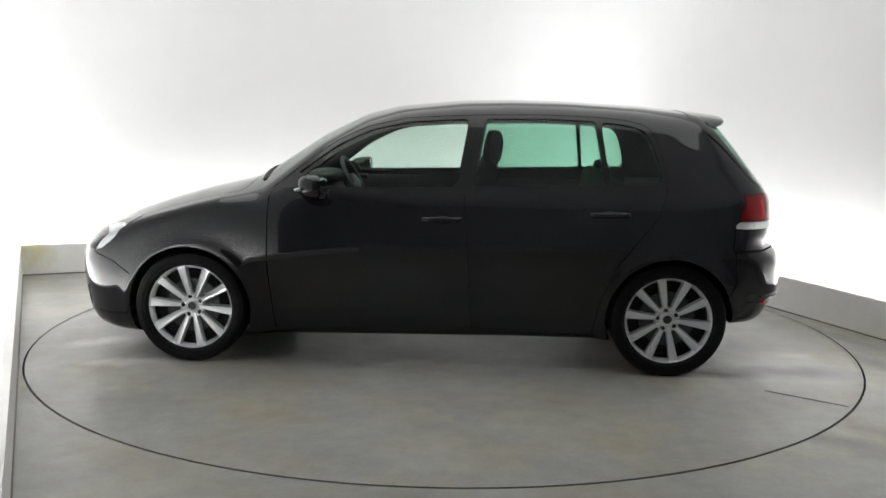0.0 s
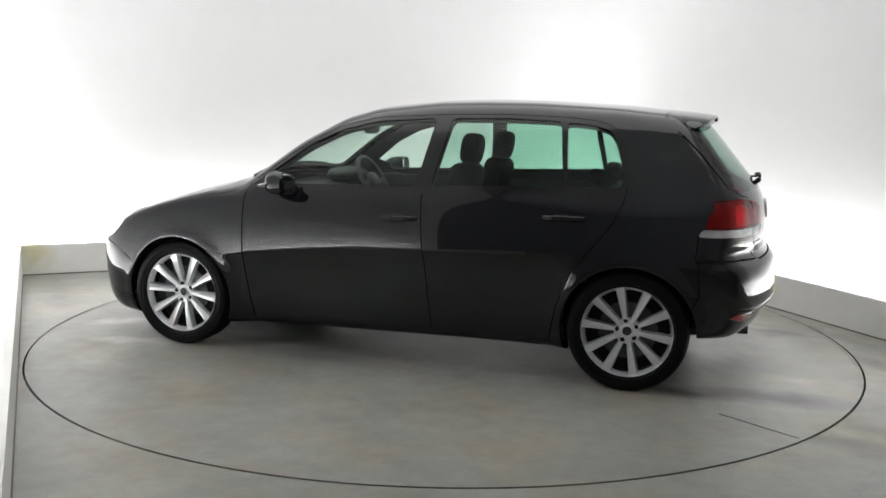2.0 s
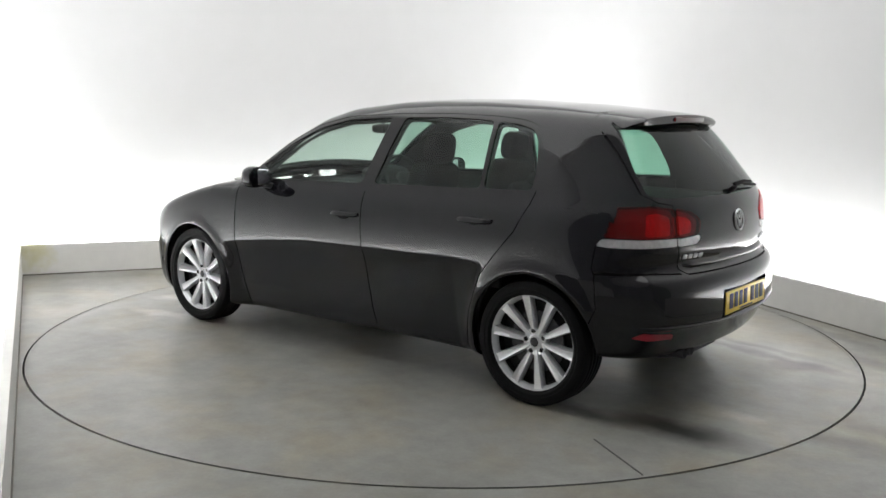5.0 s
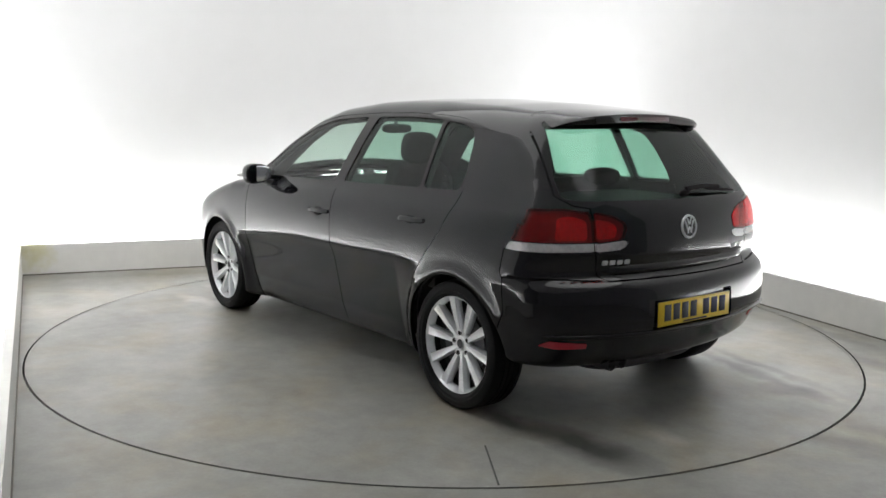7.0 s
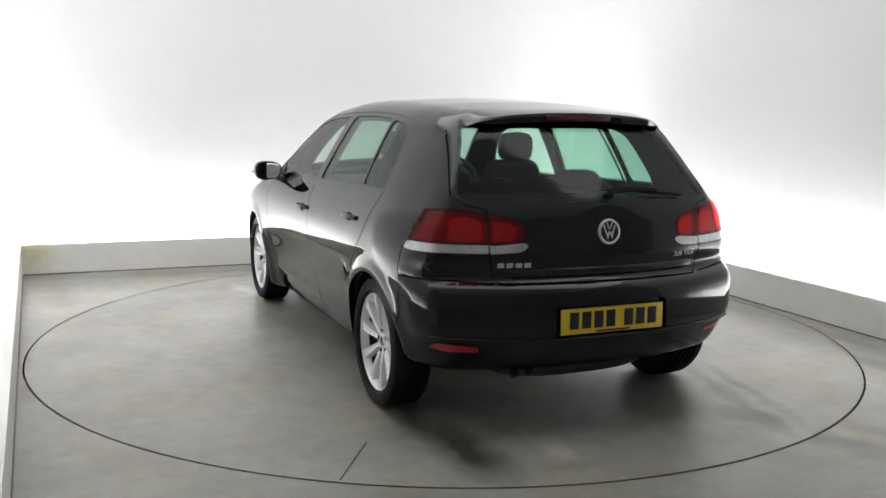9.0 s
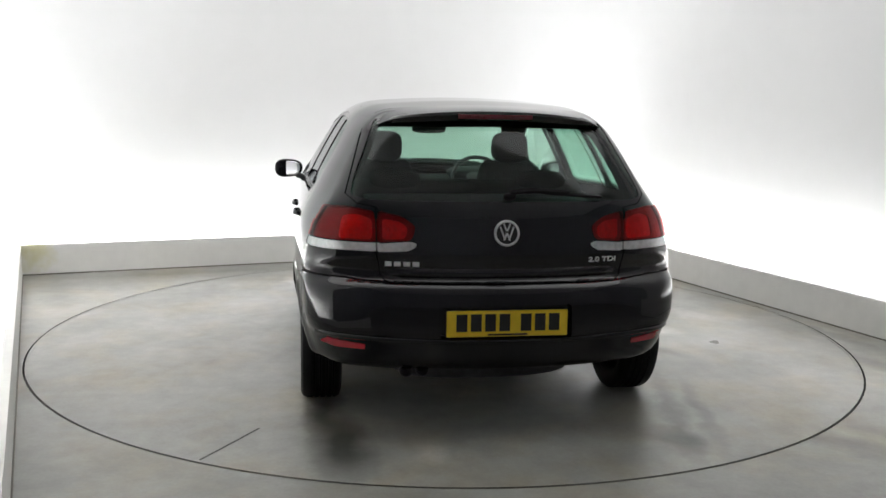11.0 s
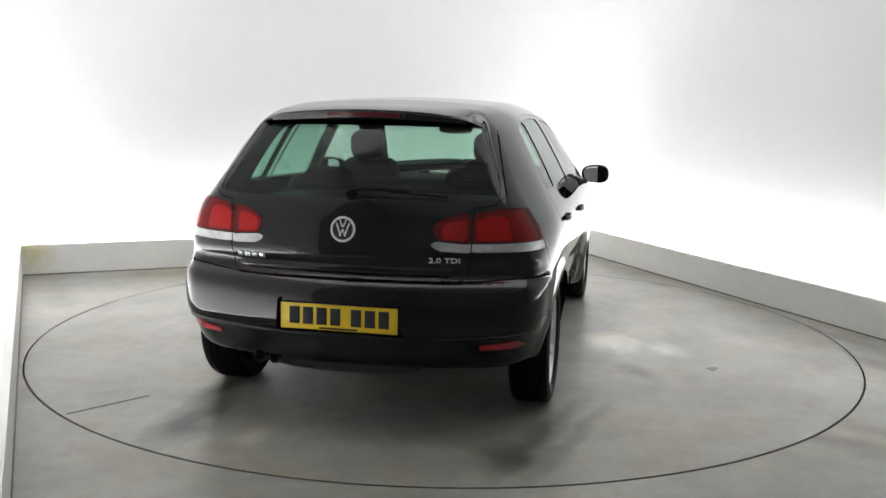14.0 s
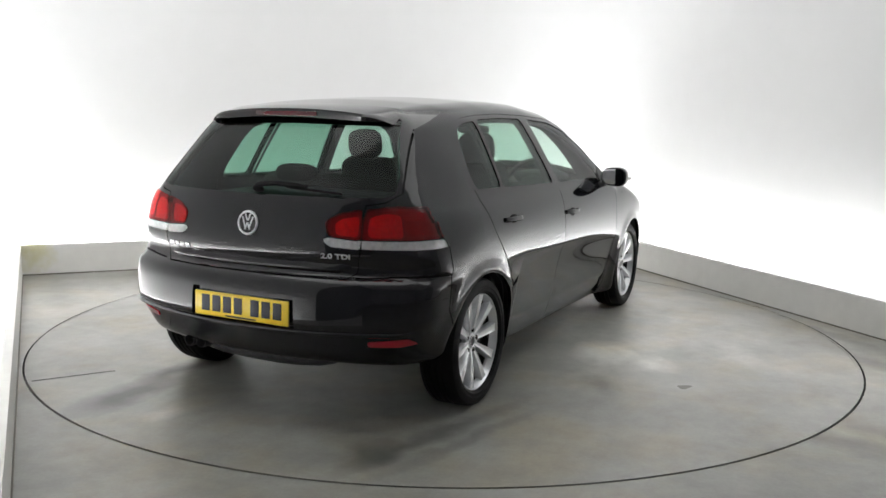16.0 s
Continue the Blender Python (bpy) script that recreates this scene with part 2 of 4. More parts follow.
def offset(path, d):
    bm = bmesh.new()
    wall_strip(path, 0, 1, d, bm)
    bm.verts.ensure_lookup_table()
    n = len(path)
    pts = [(bm.verts[4 * i + 2].co.x, bm.verts[4 * i + 2].co.y) for i in range(n)]
    bm.free()
    return pts


def studio():
    # the open side of the path's left hand is the outer side when it runs clockwise
    kerb = tagged(part("kerb", wall_strip(KERB, 0.0, KERB_TOP, 0.05), KERB_WHITE, smooth=False), "low white painted upstand along the studio walls", "kerb", kind="structure")
    tagged(part("trim", wall_strip(offset(KERB, -0.007), 0.0, 0.008, 0.006), JOINT, smooth=False), "dark dirty joint between upstand and floor", "trim", kind="structure")
    back = offset(KERB, 0.30)
    back[0] = tuple(Vector(back[0]).lerp(Vector(back[1]), 0.12))
    bent = fillet(back, 0.9)
    tagged(part("wall_back", wall_strip(bent, -0.06, ROOM_TOP, 0.12), WALL_WHITE), "smooth white studio backdrop wall with rounded corners", "wall", kind="structure")
    # unseen wall added behind the eye; it closes the room and shapes reflections
    close = fillet([back[-1], (4.95, -4.9), (3.2, -7.3), (-1.9, -7.3), (-1.75, -4.2), back[0]], 0.9)
    tagged(part("added_wall_front", wall_strip(close, -0.06, ROOM_TOP, 0.12), WALL_GREY), "plain grey wall, unseen, added to close the viewing side", "wall", kind="structure")
    # floor with a round pit for the turntable
    bm = bmesh.new()
    n = 160
    ring = [bm.verts.new(((DISC_R + 0.005) * math.cos(2 * math.pi * i / n), (DISC_R + 0.005) * math.sin(2 * math.pi * i / n), 0)) for i in range(n)]
    far = [bm.verts.new((9.0 * math.cos(2 * math.pi * i / n), 9.0 * math.sin(2 * math.pi * i / n), 0)) for i in range(n)]
    low = [bm.verts.new((v.co.x, v.co.y, -0.06)) for v in ring]
    for i in range(n):
        j = (i + 1) % n
        bm.faces.new((ring[i], ring[j], far[j], far[i]))
        bm.faces.new((low[i], low[j], ring[j], ring[i]))
    bm.faces.new(low)
    bmesh.ops.recalc_face_normals(bm, faces=bm.faces)
    for f in bm.faces:
        if f.calc_center_median().z < -0.01:
            f.material_index = 1
    fl = part("floor", bm, FLOOR, smooth=False)
    fl.data.materials.append(STEEL)
    tagged(fl, "worn grey painted concrete studio floor", "floor", kind="structure")
    bm = box(12.5, 13.5, 0.1, (0, -1.5, ROOM_TOP + 0.05))
    tagged(part("ceiling", bm, CEIL, smooth=False), "plain white studio ceiling", "ceiling", kind="structure")
    # unseen panel added to go with the assumed overhead fill
    lamp = tagged(empty("overhead_fill_panel"), "wide flat white overhead panel, unseen, added for fill light", "light")
    lamp.location = (0.2, 0.1, ROOM_TOP)
    part("housing", box(6.4, 4.8, 0.04, (0, 0, -0.02), 0.006), KERB_WHITE, lamp)
    # light tubes hidden behind the upstand
    mid = offset(KERB, 0.175)
    mid[0] = tuple(Vector(mid[0]).lerp(Vector(mid[1]), 0.17))
    mid[-1] = tuple(Vector(mid[-1]).lerp(Vector(mid[-2]), 0.16))
    for a, b in zip(mid, mid[1:]):
        a, b = Vector(a), Vector(b)
        L = (b - a).length
        k = max(1, round(L / 1.5))
        ang = math.degrees(math.atan2(b.y - a.y, b.x - a.x))
        for i in range(k):
            c = a.lerp(b, (i + 0.5) / k)
            tube = tagged(empty("light_strip"), "white light strip in the gap behind the upstand", "light", "strips behind the upstand")
            tube.matrix_basis = pose(c.x, c.y, 0.0, 0, 0, ang)
            part("batten", box(L / k - 0.06, 0.05, 0.05, (0, 0, 0.025), 0.005), KERB_WHITE, tube)
            part("diffuser", box(L / k - 0.02, 0.17, 0.02, (0, 0, 0.062), 0.006), GLOW, tube, "glowing white diffuser")
    return kerb


# tone of the added wall, set by what the car's paint mirrors
WALL_GREY = material("added_wall_grey", (0.43, 0.43, 0.45), 0.8, grain=0.03, scale=6)
studio()


def turntable():
    t = tagged(empty("turntable"), "round grey painted turntable disc flush with the floor", "turntable")
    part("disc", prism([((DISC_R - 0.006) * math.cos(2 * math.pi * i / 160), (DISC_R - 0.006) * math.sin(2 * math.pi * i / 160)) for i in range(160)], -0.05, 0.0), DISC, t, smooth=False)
    bm = bmesh.new()
    n = 160
    prof = ((DISC_R - 0.0055, -0.02), (DISC_R - 0.0055, 0.002), (DISC_R - 0.022, 0.002), (DISC_R - 0.022, -0.02))
    rows = [[bm.verts.new((r * math.cos(2 * math.pi * i / n), r * math.sin(2 * math.pi * i / n), z)) for r, z in prof] for i in range(n)]
    for i in range(n):
        for j in range(4):
            bm.faces.new((rows[i][j], rows[i][(j + 1) % 4], rows[(i + 1) % n][(j + 1) % 4], rows[(i + 1) % n][j]))
    bmesh.ops.recalc_face_normals(bm, faces=bm.faces)
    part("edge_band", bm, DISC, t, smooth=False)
    for ang, r0, r1, w in ((147.3, 2.02, 2.42, 0.007),):
        part("seam", box(r1 - r0, w, 0.003, ((r0 + r1) / 2, 0, 0.0005), m=pose(0, 0, 0, 0, 0, 0)), SEAM, t, "dark seam between floor plates", m=pose(0, 0, 0, 0, 0, ang), smooth=False)
    return t


disc = turntable()


# ---- the car: its outer skin as a smooth solid ----
WB, HUB_Z, TYRE_R, ARCH_R = 1.289, 0.303, 0.306, 0.338


def curve(points, blur):
    """A smooth function through points [(x, y)], softened over the distance blur."""
    xs = np.array([p[0] for p in points])
    ys = np.array([p[1] for p in points])
    g = np.arange(xs[0] - 0.5, xs[-1] + 0.5, 0.002)
    v = np.interp(g, xs, ys)
    v = np.where(g < xs[0], ys[0] + (g - xs[0]) * (ys[1] - ys[0]) / (xs[1] - xs[0]), v)
    v = np.where(g > xs[-1], ys[-1] + (g - xs[-1]) * (ys[-1] - ys[-2]) / (xs[-1] - xs[-2]), v)
    m = int(3 * blur / 0.002)
    k = np.exp(-0.5 * (np.arange(-m, m + 1) * 0.002 / blur) ** 2)
    k /= k.sum()
    pad = len(k) // 2
    lo = v[0] + (v[1] - v[0]) * np.arange(-pad, 0)
    hi = v[-1] + (v[-1] - v[-2]) * np.arange(1, pad + 1)
    w = np.convolve(np.concatenate([lo, v, hi]), k, "valid")
    s = np.gradient(w, g)
    return (lambda x: np.interp(x, g, w)), (lambda x: np.interp(x, g, s))


TOP, TOP_S = curve([(-2.3, 1.27), (-1.75, 1.362), (-1.52, 1.398), (-1.15, 1.436), (-0.73, 1.456), (-0.42, 1.457), (-0.16, 1.449),
                    (0.22, 1.412), (0.42, 1.362), (0.68, 1.232), (0.955, 1.048), (1.02, 1.005), (1.16, 0.965), (1.40, 0.910), (1.60, 0.852),
                    (1.78, 0.790), (1.92, 0.730), (2.04, 0.670), (2.12, 0.61)], 0.035)
REAR, REAR_S = curve([(0.10, -1.72), (0.20, -1.835), (0.26, -1.895), (0.34, -1.948), (0.40, -1.974), (0.422, -1.980), (0.438, -2.008), (0.47, -2.012), (0.60, -2.006), (0.652, -1.990), (0.682, -1.932), (0.715, -1.926), (0.755, -1.941), (0.80, -1.942),
                      (0.93, -1.925), (0.99, -1.898), (1.03, -1.868), (1.19, -1.738), (1.34, -1.612), (1.45, -1.52)], 0.013)
FRONT, FRONT_S = curve([(0.10, 1.98), (0.17, 2.06), (0.24, 2.10), (0.40, 2.125), (0.52, 2.13), (0.60, 2.12), (0.70, 2.08), (0.80, 2.0)], 0.02)
SIDE, SIDE_S = curve([(0.10, 0.80), (0.16, 0.838), (0.22, 0.860), (0.32, 0.873), (0.45, 0.882), (0.58, 0.886), (0.66, 0.8865), (0.72, 0.8852), (0.78, 0.8815), (0.84, 0.8735), (0.89, 0.861), (0.93, 0.845),
                      (0.96, 0.826), (1.10, 0.757), (1.20, 0.704), (1.30, 0.646), (1.40, 0.575), (1.50, 0.49)], 0.017)
TAPER, _ = curve([(-2.2, 0.13), (-1.95, 0.080), (-1.70, 0.040), (-1.45, 0.010), (-1.1, 0.0), (-0.6, -0.004), (0.5, -0.004), (1.1, 0.0), (1.4, 0.010), (1.65, 0.035), (1.9, 0.085), (2.15, 0.15)], 0.09)
CREASE, _ = curve([(-2.1, 0.655), (-1.6, 0.665), (-0.9, 0.660), (0.2, 0.640), (0.6, 0.602), (0.95, 0.555), (1.4, 0.52)], 0.10)
SILL, _ = curve([(-2.1, 0.255), (-1.75, 0.275), (-1.58, 0.290), (-1.0, 0.176), (0.95, 0.140), (1.5, 0.15), (1.75, 0.135), (2.1, 0.17)], 0.03)


def smax(a, b, k):
    h = np.maximum(k - np.abs(a - b), 0.0) / k
    return np.maximum(a, b) + h * h * k * 0.25


def skin(p):
    """Signed distance, about, to the car's skin: negative inside."""
    x, y, z = p[..., 0], np.abs(p[..., 1]), p[..., 2]
    up = np.clip((z - 0.95) / 0.4, 0, 1)
    tap = TAPER(x) + up * np.clip(-x - 0.9, 0, 2) ** 2 * 0.165 + up * np.clip(x - 0.2, 0, 2) * 0.04 + np.clip((0.50 - z) / 0.2, 0, 1) * np.clip((-x - 1.50) / 0.25, 0, 1.5) * 0.06
    tap = tap + 0.032 * np.clip((-x - 1.30) / 0.45, 0, 1) ** 1.5 * np.clip((z - 0.66) / 0.2, 0, 1) * np.clip((1.40 - z) / 0.3, 0, 1)
    dz = z - CREASE(x)
    under = 0.5 * (np.sqrt(dz * dz + 0.007 ** 2) - dz)
    low_ridge = 0.006 * np.exp(-np.sqrt((z - 0.315) ** 2 + 0.006 ** 2) / 0.03) * np.clip((0.86 - np.abs(x)) / 0.06, 0.0, 1)
    ridge = low_ridge - (0.020 * (1 - np.exp(-under / 0.035)) + 0.13 * under) * np.clip((1.03 - np.abs(x)) / 0.20, 0.0, 1)
    r = np.sqrt((np.abs(x) - WB) ** 2 + (z - HUB_Z) ** 2)
    flare = 0.010 * np.exp(-((r - 0.350) / 0.036) ** 2)
    side = (y - SIDE(z) + tap - ridge - flare) / np.sqrt(1 + SIDE_S(z) ** 2)
    xs = x + 0.20 * y * y * np.clip((x + 0.2) / 0.5, 0, 1)
    bonnet = np.clip((x - 0.92) / 0.20, 0, 1)
    top = (z + (0.10 - 0.055 * bonnet) * y * y + 0.012 * bonnet - TOP(xs)) / np.sqrt(1 + TOP_S(xs) ** 2)
    rear = (REAR(z) + 0.22 * y * y + 0.10 * y ** 4 - x) / np.sqrt(1 + REAR_S(z) ** 2)
    front = (x - FRONT(z) + 0.36 * y * y + 0.15 * y ** 4) / np.sqrt(1 + FRONT_S(z) ** 2)
    low = SILL(x) - z
    f = smax(side, top, 0.075 - 0.025 * bonnet)
    f = smax(f, rear, 0.10 - 0.028 * np.clip((z - 0.93) / 0.12, 0, 1))
    f = smax(f, front, 0.13)
    return smax(f, low, 0.05)


def gradient(p, e=0.0012):
    g = np.stack([skin(p + d) - skin(p - d) for d in np.eye(3) * e], -1)
    n = np.linalg.norm(g, axis=-1, keepdims=True)
    return g / np.maximum(n, 1e-9), n[..., 0] / (2 * e)


def net(h=0.022):
    """The left half of the skin as quads, by the surface's crossings of a grid."""
    xs = np.arange(-2.12, 2.24, h)
    ys = (np.arange(0, int(1.0 / h) + 2) - 0.5) * h
    zs = np.arange(0.04, 1.54, h)
    P = np.stack(np.meshgrid(xs, ys, zs, indexing="ij"), -1)
    s = skin(P)
    neg = s < 0
    cnt = sum(neg[i:i + s.shape[0] - 1, j:j + s.shape[1] - 1, k:k + s.shape[2] - 1].astype(int) for i in (0, 1) for j in (0, 1) for k in (0, 1))
    mixed = (cnt > 0) & (cnt < 8)
    ids = -np.ones(mixed.shape, int)
    cells = np.argwhere(mixed)
    ids[mixed] = np.arange(len(cells))
    v = np.stack([xs[cells[:, 0]], ys[cells[:, 1]], zs[cells[:, 2]]], -1) + h / 2
    mid = cells[:, 1] == 0
    v[mid, 1] = 0.0
    for _ in range(8):
        g, n = gradient(v)
        d = np.clip(skin(v) / np.maximum(n, 0.3), -h, h)
        v = v - g * d[:, None]
        v[mid, 1] = 0.0
    quads = []
    for axis in range(3):
        a = [slice(None)] * 3
        b = [slice(None)] * 3
        a[axis], b[axis] = slice(0, -1), slice(1, None)
        cross = neg[tuple(a)] != neg[tuple(b)]
        inside_first = neg[tuple(a)]
        o1, o2 = [(1, 2), (2, 0), (0, 1)][axis]
        for c in np.argwhere(cross):
            if c[o1] == 0 or c[o2] == 0:
                continue
            q = []
            for da, db in ((-1, -1), (0, -1), (0, 0), (-1, 0)):
                e = c.copy()
                e[o1] += da
                e[o2] += db
                if np.any(e >= mixed.shape):
                    break
                q.append(ids[tuple(e)])
            if len(q) == 4 and min(q) >= 0:
                quads.append(q if inside_first[tuple(c)] else q[::-1])
    return v, quads


def inside(px, pz, poly):
    hit = False
    j = len(poly) - 1
    for i in range(len(poly)):
        (xi, zi), (xj, zj) = poly[i], poly[j]
        if (zi > pz) != (zj > pz) and px < (xj - xi) * (pz - zi) / (zj - zi) + xi:
            hit = not hit
        j = i
    return hit


def rounded(poly, r, steps=4):
    """A closed polygon with its corners rounded."""
    out = []
    n = len(poly)
    for i in range(n):
        a, p, b = Vector(poly[i - 1]), Vector(poly[i]), Vector(poly[(i + 1) % n])
        u, v = (a - p), (b - p)
        cu = min(r, u.length * 0.45)
        cv = min(r, v.length * 0.45)
        q0, q1 = p + u.normalized() * cu, p + v.normalized() * cv
        for k in range(steps + 1):
            t = k / steps
            w = q0 * (1 - t) ** 2 + p * 2 * t * (1 - t) + q1 * t * t
            out.append((w.x, w.y))
    return out


AXES = {"side": (0, 2, 1), "rear": (1, 2, 0), "top": (0, 1, 2)}


def facing(view, c, n):
    if view == "side":
        return n.y > 0.28 and c.y > 0.3
    if view == "rear":
        return n.x < -0.25 and c.x < -1.2
    if view == "front":
        return n.x > 0.2 and c.x > 1.2
    return n.z > 0.2


def cut(bm, tag, view, poly, value):
    """Cut the skin along a closed polygon drawn in a view, and give the faces inside the tag."""
    a, b, _ = AXES["rear" if view == "front" else view]
    lo = (min(p[0] for p in poly) - 0.05, min(p[1] for p in poly) - 0.05)
    hi = (max(p[0] for p in poly) + 0.05, max(p[1] for p in poly) + 0.05)
    near = []
    for f in bm.faces:
        c = f.calc_center_median()
        if lo[0] < c[a] < hi[0] and lo[1] < c[b] < hi[1] and facing(view, c, f.normal):
            near.append(f)
    n = len(poly)
    for i in range(n):
        p, q = poly[i], poly[(i + 1) % n]
        dx, dy = q[0] - p[0], q[1] - p[1]
        ln = math.hypot(dx, dy)
        if ln < 1e-6:
            continue
        sx0, sx1 = min(p[0], q[0]) - 0.002, max(p[0], q[0]) + 0.002
        sy0, sy1 = min(p[1], q[1]) - 0.002, max(p[1], q[1]) + 0.002
        hit = []
        for f in near:
            cs = [v.co for v in f.verts]
            if max(c[a] for c in cs) < sx0 or min(c[a] for c in cs) > sx1 or max(c[b] for c in cs) < sy0 or min(c[b] for c in cs) > sy1:
                continue
            ds = [(c[a] - p[0]) * dy - (c[b] - p[1]) * dx for c in cs]
            if min(ds) < -1e-5 * ln and max(ds) > 1e-5 * ln:
                hit.append(f)
        if not hit:
            continue
        no = Vector((0, 0, 0))
        no[a], no[b] = dy / ln, -dx / ln
        co = Vector((0, 0, 0))
        co[a], co[b] = p
        seen = set(hit)
        geom = list({v for f in hit for v in f.verts}) + list({e for f in hit for e in f.edges}) + hit
        r = bmesh.ops.bisect_plane(bm, geom=geom, dist=1e-6, plane_co=co, plane_no=no)
        fresh = [g for g in r["geom"] if isinstance(g, bmesh.types.BMFace)]
        near = [f for f in near if f.is_valid and f not in seen] + [f for f in fresh if f.is_valid]
    count = 0
    for f in set(near):
        if not f.is_valid:
            continue
        c = f.calc_center_median()
        if value is not None and facing(view, c, f.normal) and inside(c[a], c[b], poly):
            f[tag] = value
            count += 1
    return count


def band(pts, w):
    """A closed polygon of width w along an open line."""
    L, R = [], []
    for i in range(len(pts)):
        a, b = Vector(pts[max(i - 1, 0)]), Vector(pts[min(i + 1, len(pts) - 1)])
        d = (b - a).normalized()
        n = Vector((-d.y, d.x)) * (w / 2)
        p = Vector(pts[i])
        L.append((p.x + n.x, p.y + n.y))
        R.append((p.x - n.x, p.y - n.y))
    return L + R[::-1]


def ring(cx, cz, r, n=40, a0=0.0, a1=360.0):
    return [(cx + r * math.cos(radians(a0 + (a1 - a0) * i / n)), cz + r * math.sin(radians(a0 + (a1 - a0) * i / n))) for i in range(n if a1 - a0 >= 360 else n + 1)]


(BODY, FRONT_GLASS, REAR_GLASS, QUARTER_GLASS, WINDSCREEN, BACKLIGHT, SEAL, LAMP_RED, LAMP_CLEAR, LAMP_IN_RED, LAMP_IN_CLEAR, HEADLAMP, HOLE, SHUT, GRILLE,
 FDOOR, RDOOR, HOOD, TAILGATE, RBUMPER, FBUMPER, FENDER, REFLECTOR, RECESS, LAMP_CORE, LAMP_IN_CORE) = range(26)

# side view, x forward and z up
FRONT_WIN = rounded([(0.790, 0.968), (0.705, 1.043), (0.50, 1.195), (0.33, 1.275), (0.12, 1.325), (-0.205, 1.345), (-0.150, 0.990)], 0.035)
REAR_WIN = rounded([(-0.235, 0.993), (-0.295, 1.347), (-0.60, 1.352), (-0.885, 1.343), (-0.935, 1.014)], 0.03)
QUARTER_WIN = rounded([(-0.955, 1.015), (-0.915, 1.338), (-1.05, 1.326), (-1.142, 1.300), (-1.183, 1.24), (-1.226, 1.10), (-1.228, 1.022)], 0.03)
DAYLIGHT = rounded([(0.860, 0.945), (0.735, 1.045), (0.515, 1.215), (0.34, 1.297), (0.12, 1.346), (-0.25, 1.366), (-0.60, 1.373), (-0.90, 1.364), (-1.06, 1.350), (-1.165, 1.322), (-1.210, 1.255), (-1.250, 1.10), (-1.252, 1.004), (-0.20, 0.974)], 0.05)
FRONT_DOOR_LINE = [(0.83, 0.19), (0.855, 0.50), (0.85, 0.80), (0.845, 0.925)]
MID_DOOR_LINE = [(-0.245, 0.22), (-0.225, 0.55), (-0.205, 0.80), (-0.195, 0.95)]
REAR_DOOR_LINE = [(-0.89, 0.22), (-0.925, 0.40), (-1.005, 0.60), (-1.10, 0.72), (-1.19, 0.83), (-1.245, 0.96), (-1.255, 1.02)]
FRONT_DOOR = [(0.83, 0.205), (0.855, 0.50), (0.85, 0.80), (0.845, 0.925)] + [(-0.195, 0.95), (-0.205, 0.80), (-0.225, 0.55), (-0.245, 0.225)]
REAR_DOOR = [(-0.245, 0.225), (-0.225, 0.55), (-0.205, 0.80), (-0.195, 0.95)] + [(-1.25, 0.99), (-1.245, 0.96), (-1.19, 0.83), (-1.10, 0.72), (-1.005, 0.60), (-0.925, 0.40), (-0.89, 0.225)]
FENDER_BACK = [(0.83, 0.205), (0.855, 0.50), (0.85, 0.80), (0.845, 0.935)]

# rear view, y to the car's left and z up
REAR_LAMP_RED = rounded([(0.552, 0.836), (0.552, 0.962), (0.66, 0.980), (0.85, 0.968), (0.87, 0.842)], 0.015)


